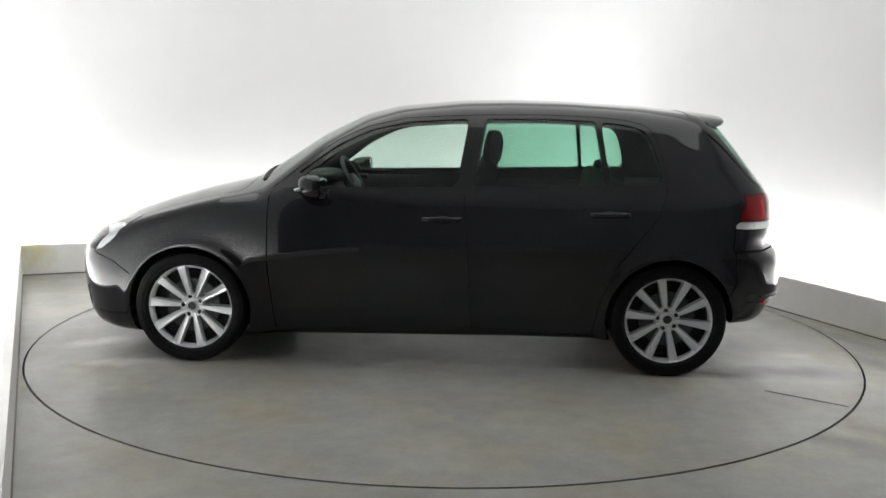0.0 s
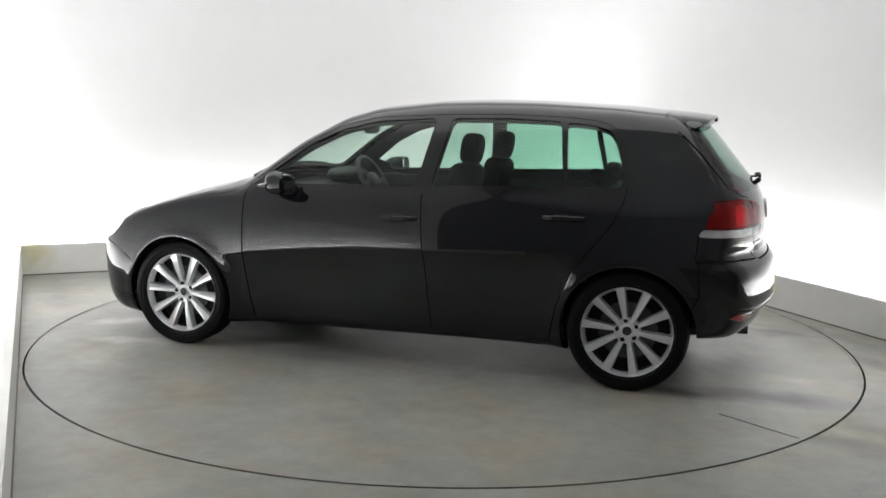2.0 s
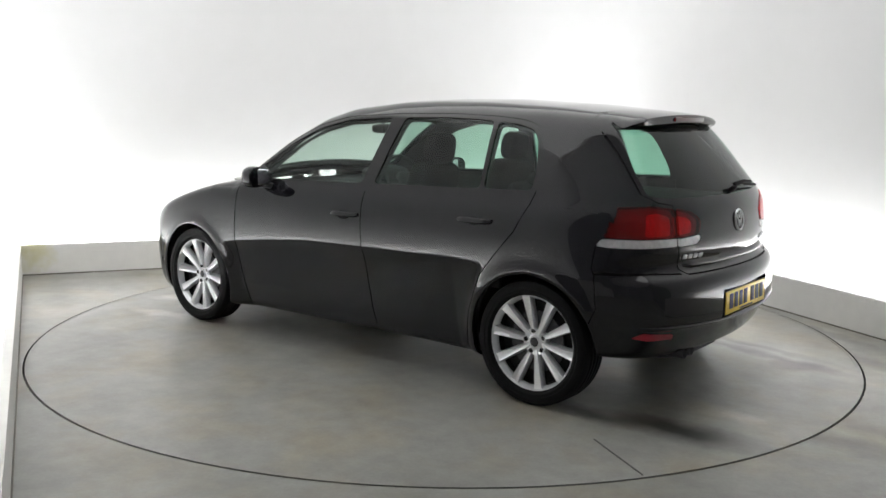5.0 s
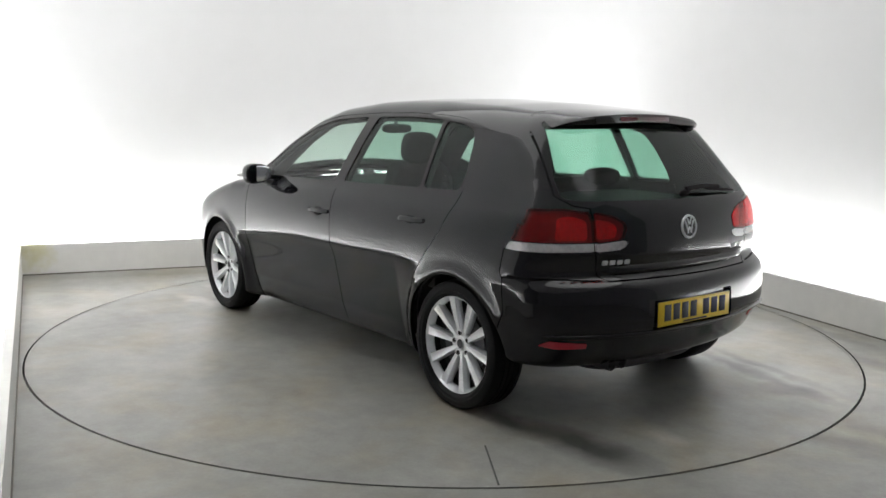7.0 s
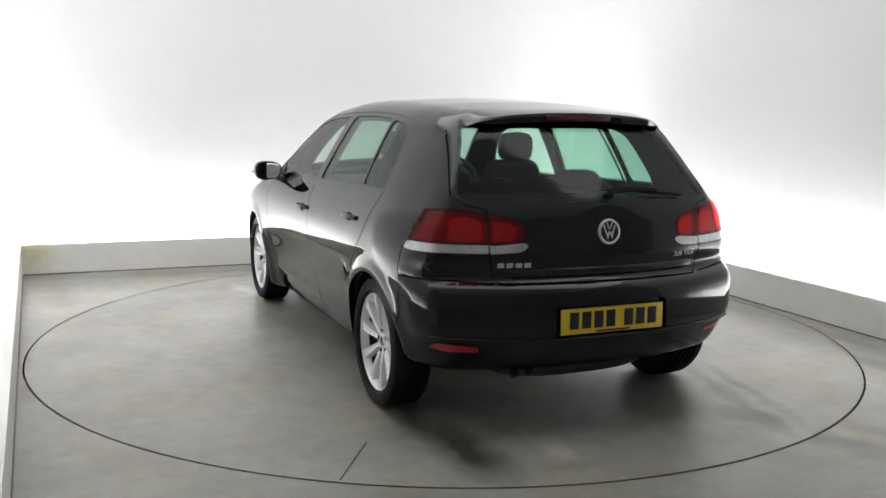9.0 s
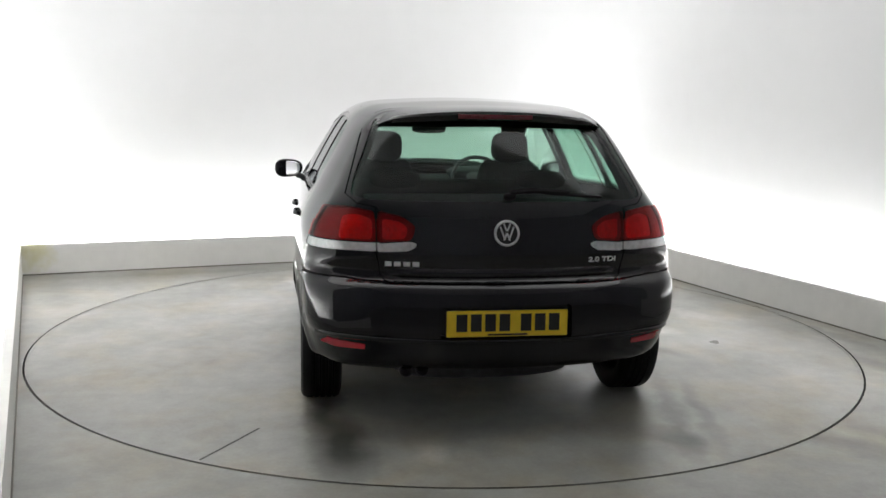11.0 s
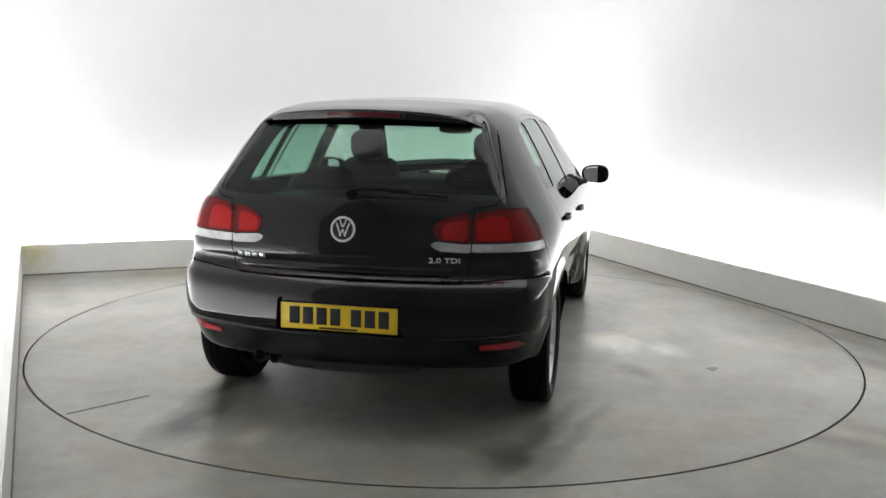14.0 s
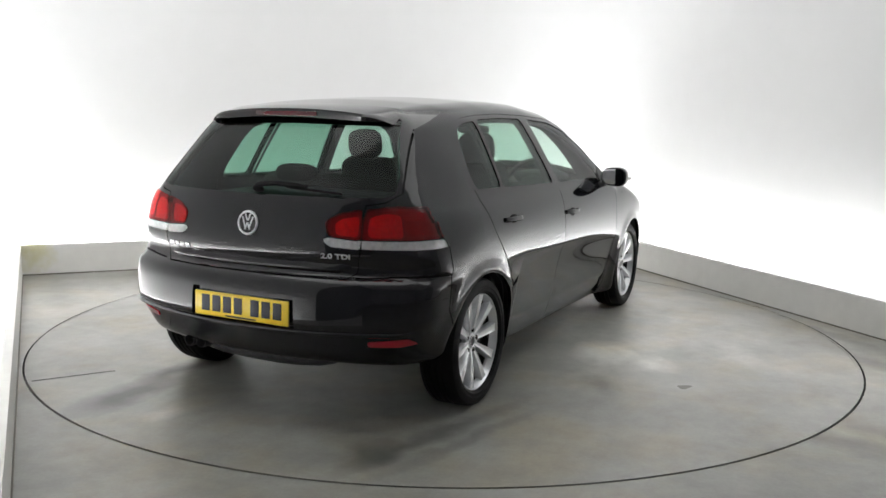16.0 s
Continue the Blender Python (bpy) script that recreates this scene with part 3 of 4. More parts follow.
def half_skin():
    v, quads = net()
    me = bpy.data.meshes.new("skin")
    me.from_pydata([tuple(p) for p in v], [], quads)
    bm = bmesh.new()
    bm.from_mesh(me)
    bpy.data.meshes.remove(me)
    bmesh.ops.recalc_face_normals(bm, faces=bm.faces)
    top = max(bm.faces, key=lambda f: f.calc_center_median().z)
    if top.normal.z < 0:
        bmesh.ops.reverse_faces(bm, faces=bm.faces)
    tag = bm.faces.layers.int.new("tag")
    bm.normal_update()
    # painted panels first, then what lies inside them
    cut(bm, tag, "side", [(0.85, 0.175), (0.86, 0.50), (0.85, 0.80), (0.845, 0.930), (0.95, 0.945), (1.2, 0.92), (1.50, 0.862), (1.66, 0.80), (1.715, 0.65), (1.72, 0.55), (1.63, 0.50), (1.64, 0.1), (0.85, 0.1)], FENDER)
    cut(bm, tag, "side", FRONT_DOOR, FDOOR)
    cut(bm, tag, "side", REAR_DOOR, RDOOR)
    cut(bm, tag, "top", rounded([(1.02, -0.2), (1.02, 0.62), (1.03, 0.70), (1.45, 0.72), (1.80, 0.66), (2.02, 0.30), (2.04, -0.2)], 0.03), HOOD)
    cut(bm, tag, "rear", rounded([(-0.2, 0.672), (0.50, 0.672), (0.535, 0.70), (0.545, 0.80), (0.556, 0.98), (0.664, 1.000), (0.666, 1.04), (0.560, 1.36), (0.49, 1.42), (-0.2, 1.42)], 0.02), TAILGATE)
    cut(bm, tag, "rear", [(-0.2, 0.662), (0.50, 0.662), (0.53, 0.672), (0.90, 0.690), (0.95, 0.10), (-0.2, 0.10)], RBUMPER)
    cut(bm, tag, "side", [(-1.61, 0.675), (-1.63, 0.52), (-1.60, 0.1), (-2.2, 0.1), (-2.2, 0.685)], RBUMPER)
    cut(bm, tag, "front", [(-0.2, 0.60), (0.55, 0.64), (0.95, 0.60), (0.95, 0.05), (-0.2, 0.05)], FBUMPER)
    cut(bm, tag, "side", [(1.64, 0.1), (1.63, 0.50), (1.72, 0.55), (2.3, 0.62), (2.3, 0.05)], FBUMPER)
    # glass and its black surround
    cut(bm, tag, "side", DAYLIGHT, SEAL)
    cut(bm, tag, "side", FRONT_WIN, FRONT_GLASS)
    cut(bm, tag, "side", REAR_WIN, REAR_GLASS)
    cut(bm, tag, "side", QUARTER_WIN, QUARTER_GLASS)
    cut(bm, tag, "rear", rounded([(-0.2, 1.006), (0.57, 1.010), (0.648, 1.022), (0.634, 1.09), (0.527, 1.345), (-0.2, 1.352)], 0.022), BACKLIGHT)
    cut(bm, tag, "top", rounded([(0.985, -0.2), (0.975, 0.3), (0.915, 0.60), (0.40, 0.495), (0.375, 0.3), (0.365, -0.2)], 0.05), WINDSCREEN)
    # lamps
    for view, red, clear in (("rear", REAR_LAMP_RED, rounded([(0.552, 0.796), (0.552, 0.832), (0.87, 0.838), (0.87, 0.800)], 0.01)),
                             ("side", rounded([(-1.63, 0.842), (-1.655, 0.880), (-1.72, 0.950), (-1.76, 0.968), (-1.95, 0.962), (-1.95, 0.838)], 0.02), rounded([(-1.61, 0.802), (-1.615, 0.822), (-1.63, 0.836), (-1.95, 0.832), (-1.95, 0.797)], 0.008))):
        cut(bm, tag, view, red, LAMP_RED)
        cut(bm, tag, view, clear, LAMP_CLEAR)
    cut(bm, tag, "rear", rounded([(0.40, 0.846), (0.385, 0.885), (0.385, 0.91), (0.44, 0.945), (0.538, 0.966), (0.538, 0.834)], 0.02), LAMP_IN_RED)
    cut(bm, tag, "rear", rounded([(0.415, 0.801), (0.385, 0.815), (0.375, 0.832), (0.40, 0.841), (0.538, 0.829), (0.538, 0.794)], 0.01), LAMP_IN_CLEAR)
    cut(bm, tag, "rear", rounded([(0.565, 0.845), (0.565, 0.935), (0.63, 0.958), (0.695, 0.950), (0.715, 0.846)], 0.022), LAMP_CORE)
    cut(bm, tag, "rear", rounded([(0.425, 0.852), (0.415, 0.900), (0.455, 0.928), (0.525, 0.940), (0.525, 0.845)], 0.02), LAMP_IN_CORE)
    cut(bm, tag, "rear", rounded([(0.59, 0.380), (0.59, 0.402), (0.75, 0.420), (0.775, 0.398), (0.72, 0.384)], 0.008), REFLECTOR)
    cut(bm, tag, "side", rounded([(1.97, 0.585), (1.80, 0.602), (1.70, 0.675), (1.655, 0.755), (1.72, 0.805), (1.95, 0.76)], 0.03), HEADLAMP)
    cut(bm, tag, "front", rounded([(0.36, 0.565), (0.38, 0.66), (0.55, 0.725), (0.74, 0.79), (0.82, 0.75), (0.78, 0.62), (0.60, 0.572)], 0.03), HEADLAMP)
    cut(bm, tag, "front", rounded([(-0.2, 0.20), (-0.2, 0.40), (0.40, 0.40), (0.45, 0.36), (0.42, 0.20)], 0.03), GRILLE)
    cut(bm, tag, "front", rounded([(-0.2, 0.58), (-0.2, 0.645), (0.33, 0.63), (0.31, 0.575)], 0.015), GRILLE)
    cut(bm, tag, "front", rounded([(0.50, 0.24), (0.50, 0.36), (0.68, 0.38), (0.66, 0.24)], 0.02), GRILLE)
    # plate recess in the bumper and the dark valance
    cut(bm, tag, "rear", rounded([(-0.2, 0.438), (-0.2, 0.585), (0.278, 0.585), (0.284, 0.438)], 0.02), RECESS)
    # shut lines
    g = 0.0055
    for view, line in (("side", FRONT_DOOR_LINE), ("side", MID_DOOR_LINE), ("side", REAR_DOOR_LINE),
                       ("side", [(-1.608, 0.805), (-1.60, 0.70), (-1.615, 0.675), (-1.63, 0.52), (-1.60, 0.45)]),
                       ("side", [(-1.61, 0.678), (-1.75, 0.682), (-1.95, 0.682)]),
                       ("side", [(1.62, 0.48), (1.72, 0.55), (1.85, 0.585)]),
                       ("top", [(1.02, -0.1), (1.02, 0.62), (1.035, 0.705), (1.45, 0.725), (1.74, 0.68)]),
                       ("rear", [(-0.1, 0.667), (0.49, 0.667), (0.525, 0.69), (0.543, 0.79), (0.546, 0.98), (0.62, 0.992), (0.668, 1.03), (0.562, 1.36)]),
                       ("rear", [(0.53, 0.672), (0.72, 0.682), (0.9, 0.69)])):
        cut(bm, tag, view, band(line, g), SHUT)
    # keep an edge along the crease
    line = [(x, float(CREASE(x))) for x in np.linspace(-0.97, 0.97, 24)]
    cut(bm, tag, "side", band(line, 0.0001), None)
    for d in (0.010, -0.014):
        cut(bm, tag, "side", band([(x, z + d) for x, z in line], 0.0001), None)
    # wheel openings
    for sx in (WB, -WB):
        cut(bm, tag, "side", ring(sx, HUB_Z, ARCH_R), HOLE)
    for f in bm.faces:
        c = f.calc_center_median()
        if math.hypot(abs(c.x) - WB, c.z - HUB_Z) < ARCH_R - 0.001 and c.y > 0.55:
            f[tag] = HOLE
    # settle every corner on the true skin
    P = np.array([tuple(v.co) for v in bm.verts])
    mid = np.abs(P[:, 1]) < 1e-6
    for _ in range(3):
        g, n = gradient(P)
        P = P - g * np.clip(skin(P) / np.maximum(n, 0.3), -0.01, 0.01)[:, None]
        P[mid, 1] = 0.0
    for v, p in zip(bm.verts, P):
        v.co = p
    return bm, tag


def piece(src, tag, values, mirror, push=0.0):
    """Faces with these tags as a mesh of their own; mirror: 0 left half, 1 right half, 2 both."""
    sides = {0: (1,), 1: (-1,), 2: (1, -1)}[mirror]
    pts, faces = [], []
    for s in sides:
        made = {}
        for f in src.faces:
            if f[tag] not in values:
                continue
            ids = []
            for v in f.verts:
                if v not in made:
                    made[v] = len(pts)
                    pts.append((v.co.x, v.co.y * s, v.co.z))
                ids.append(made[v])
            faces.append(ids if s > 0 else ids[::-1])
    P = np.array(pts)
    N, _ = gradient(P)
    P = P + N * push
    me = bpy.data.meshes.new("piece")
    me.from_pydata([tuple(p) for p in P], [], faces)
    return me, N


def skin_part(name, src, tag, values, mat, parent, mirror=2, push=0.0, label="", depth=0.02):
    """A panel with a turned-in edge, shaded by the true normals of the skin."""
    me, N = piece(src, tag, values, mirror, push)
    # the turned-in edge
    edges = {}
    for poly in me.polygons:
        vs = list(poly.vertices)
        for a, b in zip(vs, vs[1:] + vs[:1]):
            key = (min(a, b), max(a, b))
            edges[key] = None if key in edges else (a, b)
    rim = [e for e in edges.values() if e]
    co = [tuple(v.co) for v in me.vertices]
    rim = [(a, b) for a, b in rim if abs(co[a][1]) > 1e-5 or abs(co[b][1]) > 1e-5]
    faces = [list(p.vertices) for p in me.polygons]
    nf = len(faces)
    if depth:
        back, outer = {}, {}
        for a, b in rim:
            for i in (a, b):
                if i not in back:
                    outer[i] = len(co)
                    co.append(co[i])
                    back[i] = len(co)
                    co.append(tuple(np.array(co[i]) - N[i] * depth))
            faces.append([outer[b], outer[a], back[a], back[b]])
    bpy.data.meshes.remove(me)
    me = bpy.data.meshes.new(name)
    me.from_pydata(co, [], faces)
    me.materials.append(mat)
    me.shade_smooth()
    normals = [(0.0, 0.0, 0.0)] * len(co)
    normals[:len(N)] = [tuple(n) for n in N]
    me.normals_split_custom_set_from_vertices(normals)
    ob = new(name, me)
    ob.parent = parent
    return tagged(ob, label)


car = tagged(empty("car"), "glossy black five-door hatchback car with silver alloy wheels", "car")
SKIN, TAG = half_skin()


def surf_y(x, z):
    """Half-width of the skin at a place on its left side."""
    a, b = 0.2, 1.1
    for _ in range(30):
        m = (a + b) / 2
        if skin(np.array([x, m, z])) < 0:
            a = m
        else:
            b = m
    return a


def surf_x(y, z):
    """Where the skin ends at the back."""
    a, b = -1.0, -2.3
    for _ in range(30):
        m = (a + b) / 2
        if skin(np.array([m, y, z])) < 0:
            a = m
        else:
            b = m
    return a


def surf_z(x, y):
    """Height of the skin's upper side."""
    a, b = 0.5, 1.6
    for _ in range(30):
        m = (a + b) / 2
        if skin(np.array([x, y, m])) < 0:
            a = m
        else:
            b = m
    return a


def normal_at(x, y, z):
    g, _ = gradient(np.array([[x, y, z]]))
    return Vector(g[0])


def on_rear(y, z, proud=0.0):
    """The pose of a thing flat on the car's back: its x to the right seen from behind, its y up, its z outward."""
    x = surf_x(abs(y), z)
    n = normal_at(x, y, z)
    up = (Vector((0, 0, 1)) - n * n.z).normalized()
    right = up.cross(n)
    m = Matrix((right, up, n)).transposed().to_4x4()
    return Matrix.Translation(Vector((x, y, z)) + n * proud) @ m


# ---- skin panels ----
skin_part("body_shell", SKIN, TAG, {BODY}, PAINT, car)
skin_part("hood", SKIN, TAG, {HOOD}, PAINT, car)
tailgate = skin_part("tailgate", SKIN, TAG, {TAILGATE}, PAINT, car)
rear_bumper = skin_part("rear_bumper", SKIN, TAG, {RBUMPER}, PAINT, car)
front_bumper = skin_part("front_bumper", SKIN, TAG, {FBUMPER}, PAINT, car)
tagged(skin_part("grille", SKIN, TAG, {GRILLE}, TRIM, front_bumper, push=-0.02), kind="stuff")
skin_part("plate_recess", SKIN, TAG, {RECESS}, PAINT, rear_bumper, push=-0.022)
skin_part("windscreen", SKIN, TAG, {WINDSCREEN}, GLASS, car, push=-0.003, depth=0).visible_shadow = False
skin_part("rear_window", SKIN, TAG, {BACKLIGHT}, DARK_GLASS, tailgate, push=-0.003, depth=0).visible_shadow = False
tagged(skin_part("shut_line", SKIN, TAG, {SHUT}, GAP, car, push=-0.008, depth=0), kind="stuff")
left_doors, right_doors = [], []
for s in (0, 1):
    skin_part("fender", SKIN, TAG, {FENDER}, PAINT, car, s)
    fdoor = skin_part("front_door", SKIN, TAG, {FDOOR}, PAINT, car, s)
    rdoor = skin_part("rear_door", SKIN, TAG, {RDOOR}, PAINT, car, s)
    (right_doors if s else left_doors).extend((fdoor, rdoor))
    skin_part("window_surround", SKIN, TAG, {SEAL}, GLOSS_BLACK, car, s, push=-0.002)
    skin_part("window_pane", SKIN, TAG, {FRONT_GLASS}, GLASS, fdoor, s, push=-0.006, depth=0).visible_shadow = False
    skin_part("window_pane", SKIN, TAG, {REAR_GLASS}, DARK_GLASS, rdoor, s, push=-0.006, depth=0).visible_shadow = False
    skin_part("quarter_pane", SKIN, TAG, {QUARTER_GLASS}, DARK_GLASS, rdoor, s, push=-0.006, depth=0).visible_shadow = False
    lamp = skin_part("tail_lamp", SKIN, TAG, {LAMP_RED}, DIM_CELL, car, s, push=-0.018, label="red tail lamp", depth=0)
    skin_part("bulb_bowl", SKIN, TAG, {LAMP_CORE}, RED_CELL, lamp, s, push=-0.022)
    skin_part("lens", SKIN, TAG, {LAMP_RED, LAMP_CORE}, RED_GLASS, lamp, s, push=0.005, depth=0.022).visible_shadow = False
    lamp = skin_part("reversing_lamp", SKIN, TAG, {LAMP_CLEAR}, CLEAR_CELL, car, s, push=-0.006, label="clear lower lamp", depth=0)
    skin_part("lens", SKIN, TAG, {LAMP_CLEAR}, CLEAR_GLASS, lamp, s, push=0.005, depth=0.022).visible_shadow = False
    lamp = skin_part("tail_lamp", SKIN, TAG, {LAMP_IN_RED}, DIM_CELL, tailgate, s, push=-0.018, label="red tail lamp", depth=0)
    skin_part("bulb_bowl", SKIN, TAG, {LAMP_IN_CORE}, RED_CELL, lamp, s, push=-0.022)
    skin_part("lens", SKIN, TAG, {LAMP_IN_RED, LAMP_IN_CORE}, RED_GLASS, lamp, s, push=0.005, depth=0.022).visible_shadow = False
    lamp = skin_part("reversing_lamp", SKIN, TAG, {LAMP_IN_CLEAR}, CLEAR_CELL, tailgate, s, push=-0.006, label="clear lower lamp", depth=0)
    skin_part("lens", SKIN, TAG, {LAMP_IN_CLEAR}, CLEAR_GLASS, lamp, s, push=0.005, depth=0.022).visible_shadow = False
    skin_part("reflector", SKIN, TAG, {REFLECTOR}, RED_LENS, rear_bumper, s, push=0.004, label="red reflector")
    lamp = skin_part("headlamp", SKIN, TAG, {HEADLAMP}, LAMP_HOUSING, car, s, push=-0.05, label="clear headlamp with round bowls", depth=0)
    skin_part("lens", SKIN, TAG, {HEADLAMP}, CLEAR_GLASS, lamp, s, push=0.003, depth=0.05).visible_shadow = False
    for bx, by, bz, br in ((1.845, 0.56, 0.655, 0.050), (1.765, 0.66, 0.685, 0.044)):
        bowl = part("bulb_bowl", lathe([(0.008, -0.05), (br * 0.6, -0.035), (br * 0.9, -0.01), (br, 0.0), (br * 1.08, 0.0), (br * 1.08, -0.05)], 24), SILVER, lamp, m=pose(bx, by * (1 - 2 * s), bz, 0, 0, (-90 + 28) if s == 0 else (-90 - 28)))
# dark lining behind the painted pillars and doors
skin_part("cabin_lining", SKIN, TAG, {BODY, FDOOR, RDOOR, TAILGATE, SEAL}, CABIN, car, push=-0.045, depth=0)
SKIN.free()


# ---- wheels ----
def wheel_arch(sx, side):
    bm = bmesh.new()
    n = 28
    y0 = 0.50
    rows = []
    for i in range(n + 1):
        a = radians(-4 + 188 * i / n)
        c, s = math.cos(a), math.sin(a)
        y1 = min(surf_y(sx + (ARCH_R + 0.012) * c, HUB_Z + (ARCH_R + 0.012) * s), surf_y(sx + ARCH_R * c, HUB_Z + ARCH_R * s)) - 0.010
        rows.append([bm.verts.new((sx + r * c, y * side, HUB_Z + r * s)) for r, y in ((ARCH_R + 0.002, y1), (ARCH_R + 0.018, y1 - 0.01), (ARCH_R + 0.02, y0), (0.02, y0))])
    for p, q in zip(rows, rows[1:]):
        for j in range(3):
            bm.faces.new((p[j], p[j + 1], q[j + 1], q[j]))
    bmesh.ops.recalc_face_normals(bm, faces=bm.faces)
    part("wheel_arch_liner", bm, GAP, car)


def spoke_mesh():
    """One flat, widening spoke with bevelled edges and a shallow groove."""
    bm = bmesh.new()
    rows = []
    for r, w, y in ((0.038, 0.0100, 0.064), (0.075, 0.0125, 0.072), (0.12, 0.0158, 0.079), (0.17, 0.0190, 0.085), (0.205, 0.0212, 0.089), (0.224, 0.0250, 0.090)):
        rows.append([bm.verts.new((u, v, r)) for u, v in ((-w - 0.004, y - 0.035), (-w, y - 0.004), (-w + 0.003, y), (-w * 0.3, y - 0.0025), (w * 0.3, y - 0.0025), (w - 0.003, y), (w, y - 0.004), (w + 0.004, y - 0.035))])
    for p, q in zip(rows, rows[1:]):
        for j in range(8):
            bm.faces.new((p[j], p[(j + 1) % 8], q[(j + 1) % 8], q[j]))
    bm.faces.new(rows[0])
    bm.faces.new(rows[-1])
    bmesh.ops.recalc_face_normals(bm, faces=bm.faces)
    return mesh_from("spoke", bm, ALLOY, True, 30)


SPOKE = spoke_mesh()


def wheel(x, y, side, turn):
    m = pose(x, y * side, HUB_Z, 0, 0, 0 if side > 0 else 180) @ pose(0, 0, 0, 0, turn, 0)
    rim = part("wheel", lathe([(0.212, 0.060), (0.214, 0.075), (0.222, 0.084), (0.225, 0.092), (0.229, 0.098), (0.2335, 0.098), (0.235, 0.092), (0.226, 0.07)], 64), ALLOY, car, "silver ten-spoke alloy wheel", m)
    # the barrel's dark colour stands for the shade inside the rim
    part("barrel", lathe([(0.226, -0.056), (0.232, -0.056), (0.214, -0.045), (0.205, 0.0), (0.211, 0.060)], 48), STEEL, rim, "inner rim barrel, coloured dark to hold its shade")
    tyre = [(0.228, -0.058), (0.245, -0.068), (0.275, -0.072), (0.296, -0.064), (0.304, -0.053)]
    for g in (-0.032, -0.003, 0.027, 0.056):
        tyre += [(0.306, g - 0.006), (0.299, g - 0.004), (0.299, g + 0.004), (0.306, g + 0.006)]
    tyre += [(0.304, 0.090), (0.296, 0.106), (0.275, 0.116), (0.262, 0.1155), (0.260, 0.1135), (0.245, 0.112), (0.236, 0.104), (0.230, 0.098)]
    part("tyre", lathe(tyre, 72), RUBBER, rim, "black rubber road tyre")
    for i in range(10):
        ob = new("spoke", SPOKE)
        ob.parent = rim
        ob.matrix_basis = pose(0, 0, 0, 0, 36 * i, 0)
    part("hub", lathe([(0.0001, 0.066), (0.028, 0.066), (0.031, 0.063), (0.046, 0.060), (0.062, 0.064), (0.068, 0.058), (0.070, 0.03), (0.0001, 0.03)], 40), ALLOY, rim)
    part("centre_cap", lathe([(0.0001, 0.0685), (0.022, 0.0685), (0.0265, 0.067), (0.028, 0.064)], 32), DARK_METAL, rim, "dark round centre cap with a silver ring")
    part("cap_ring", lathe([(0.0225, 0.068), (0.024, 0.0705), (0.0265, 0.0705), (0.028, 0.068)], 32), SILVER, rim)
    # bolts coloured dark to stand for the shade in their sunken holes
    for i in range(5):
        a = radians(72 * i + 18)
        part("bolt", lathe([(0.0001, 0.068), (0.008, 0.068), (0.011, 0.066), (0.014, 0.058)], 12), STEEL, rim, m=pose(0.053 * math.cos(a), 0, 0.053 * math.sin(a)))
    part("brake_disc", lathe([(0.05, 0.042), (0.148, 0.042), (0.148, 0.030), (0.05, 0.030)], 40), DARK_METAL, rim, "dark worn brake disc")
    # black plate added behind the spokes to put shade into their gaps
    part("spoke_gap_shade", lathe([(0.0001, 0.034), (0.206, 0.030), (0.206, 0.020), (0.0001, 0.020)], 32), GAP, rim)


for sx, turn_f in ((WB, 13), (-WB, 11)):
    for side in (1, -1):
        wheel_arch(sx, side)
        wheel(sx, 0.744, side, turn_f * side)


# ---- door mirrors and handles ----
def blob(sx, sy, sz, power=2.6, seg=20, rings=14):
    """A rounded box-like solid."""
    bm = bmesh.new()
    bmesh.ops.create_uvsphere(bm, u_segments=seg, v_segments=rings, radius=1.0)
    for v in bm.verts:
        c = v.co
        k = (abs(c.x) ** power + abs(c.y) ** power + abs(c.z) ** power) ** (-1 / power)
        v.co = Vector((c.x * k * sx, c.y * k * sy, c.z * k * sz))
    return bm


def door_mirror(side, door):
    bm = blob(0.080, 0.093, 0.061)
    for v in bm.verts:
        if v.co.x < -0.03:
            v.co.x = -0.03 - (abs(v.co.x) - 0.03) * 0.15
        v.co.x -= (abs(v.co.y + 0.105) * 0.28) - 0.03
        v.co.z *= 1.0 + 0.12 * v.co.y / 0.105
    shell = part("mirror", bm, PAINT, door, "black painted door mirror with a clear indicator", m=pose(0.595, 0.930 * side, 0.983) @ Matrix.Diagonal((1, side, 1, 1)))
    if side < 0:
        shell.data.flip_normals()
    g = blob(0.006, 0.076, 0.047, 3.0)
    part("mirror_glass", g, CHROME, shell, "silvered mirror glass", m=pose(-0.040, 0.0, 0.0, 0, 0, -15))
    part("indicator", blob(0.012, 0.062, 0.010, 3.0), CLEAR_LENS, shell, "clear indicator strip", m=pose(0.056, 0.035, -0.012, 0, 0, -18))
    part("mirror_foot", box(0.085, 0.12, 0.035, (-0.01, -0.105, -0.058), 0.012, 3, m=pose(0, 0, 0, 12, 0, 0)), TRIM, shell)
    # triangle in the window's front corner
    bm = bmesh.new()
    pts = [(0.845, 0.938), (0.60, 0.945), (0.615, 1.00), (0.715, 1.045)]
    f = [bm.verts.new((px, surf_y(px, pz) + 0.004, pz)) for px, pz in pts]
    b = [bm.verts.new((px, surf_y(px, pz) - 0.014, pz)) for px, pz in pts]
    bm.faces.new(f)
    bm.faces.new(b[::-1])
    for i in range(4):
        bm.faces.new((f[i], b[i], b[(i + 1) % 4], f[(i + 1) % 4]))
    for v in bm.verts:
        v.co.y *= side
    bmesh.ops.recalc_face_normals(bm, faces=bm.faces)
    part("mirror_plate", bm, TRIM, door, smooth=False)


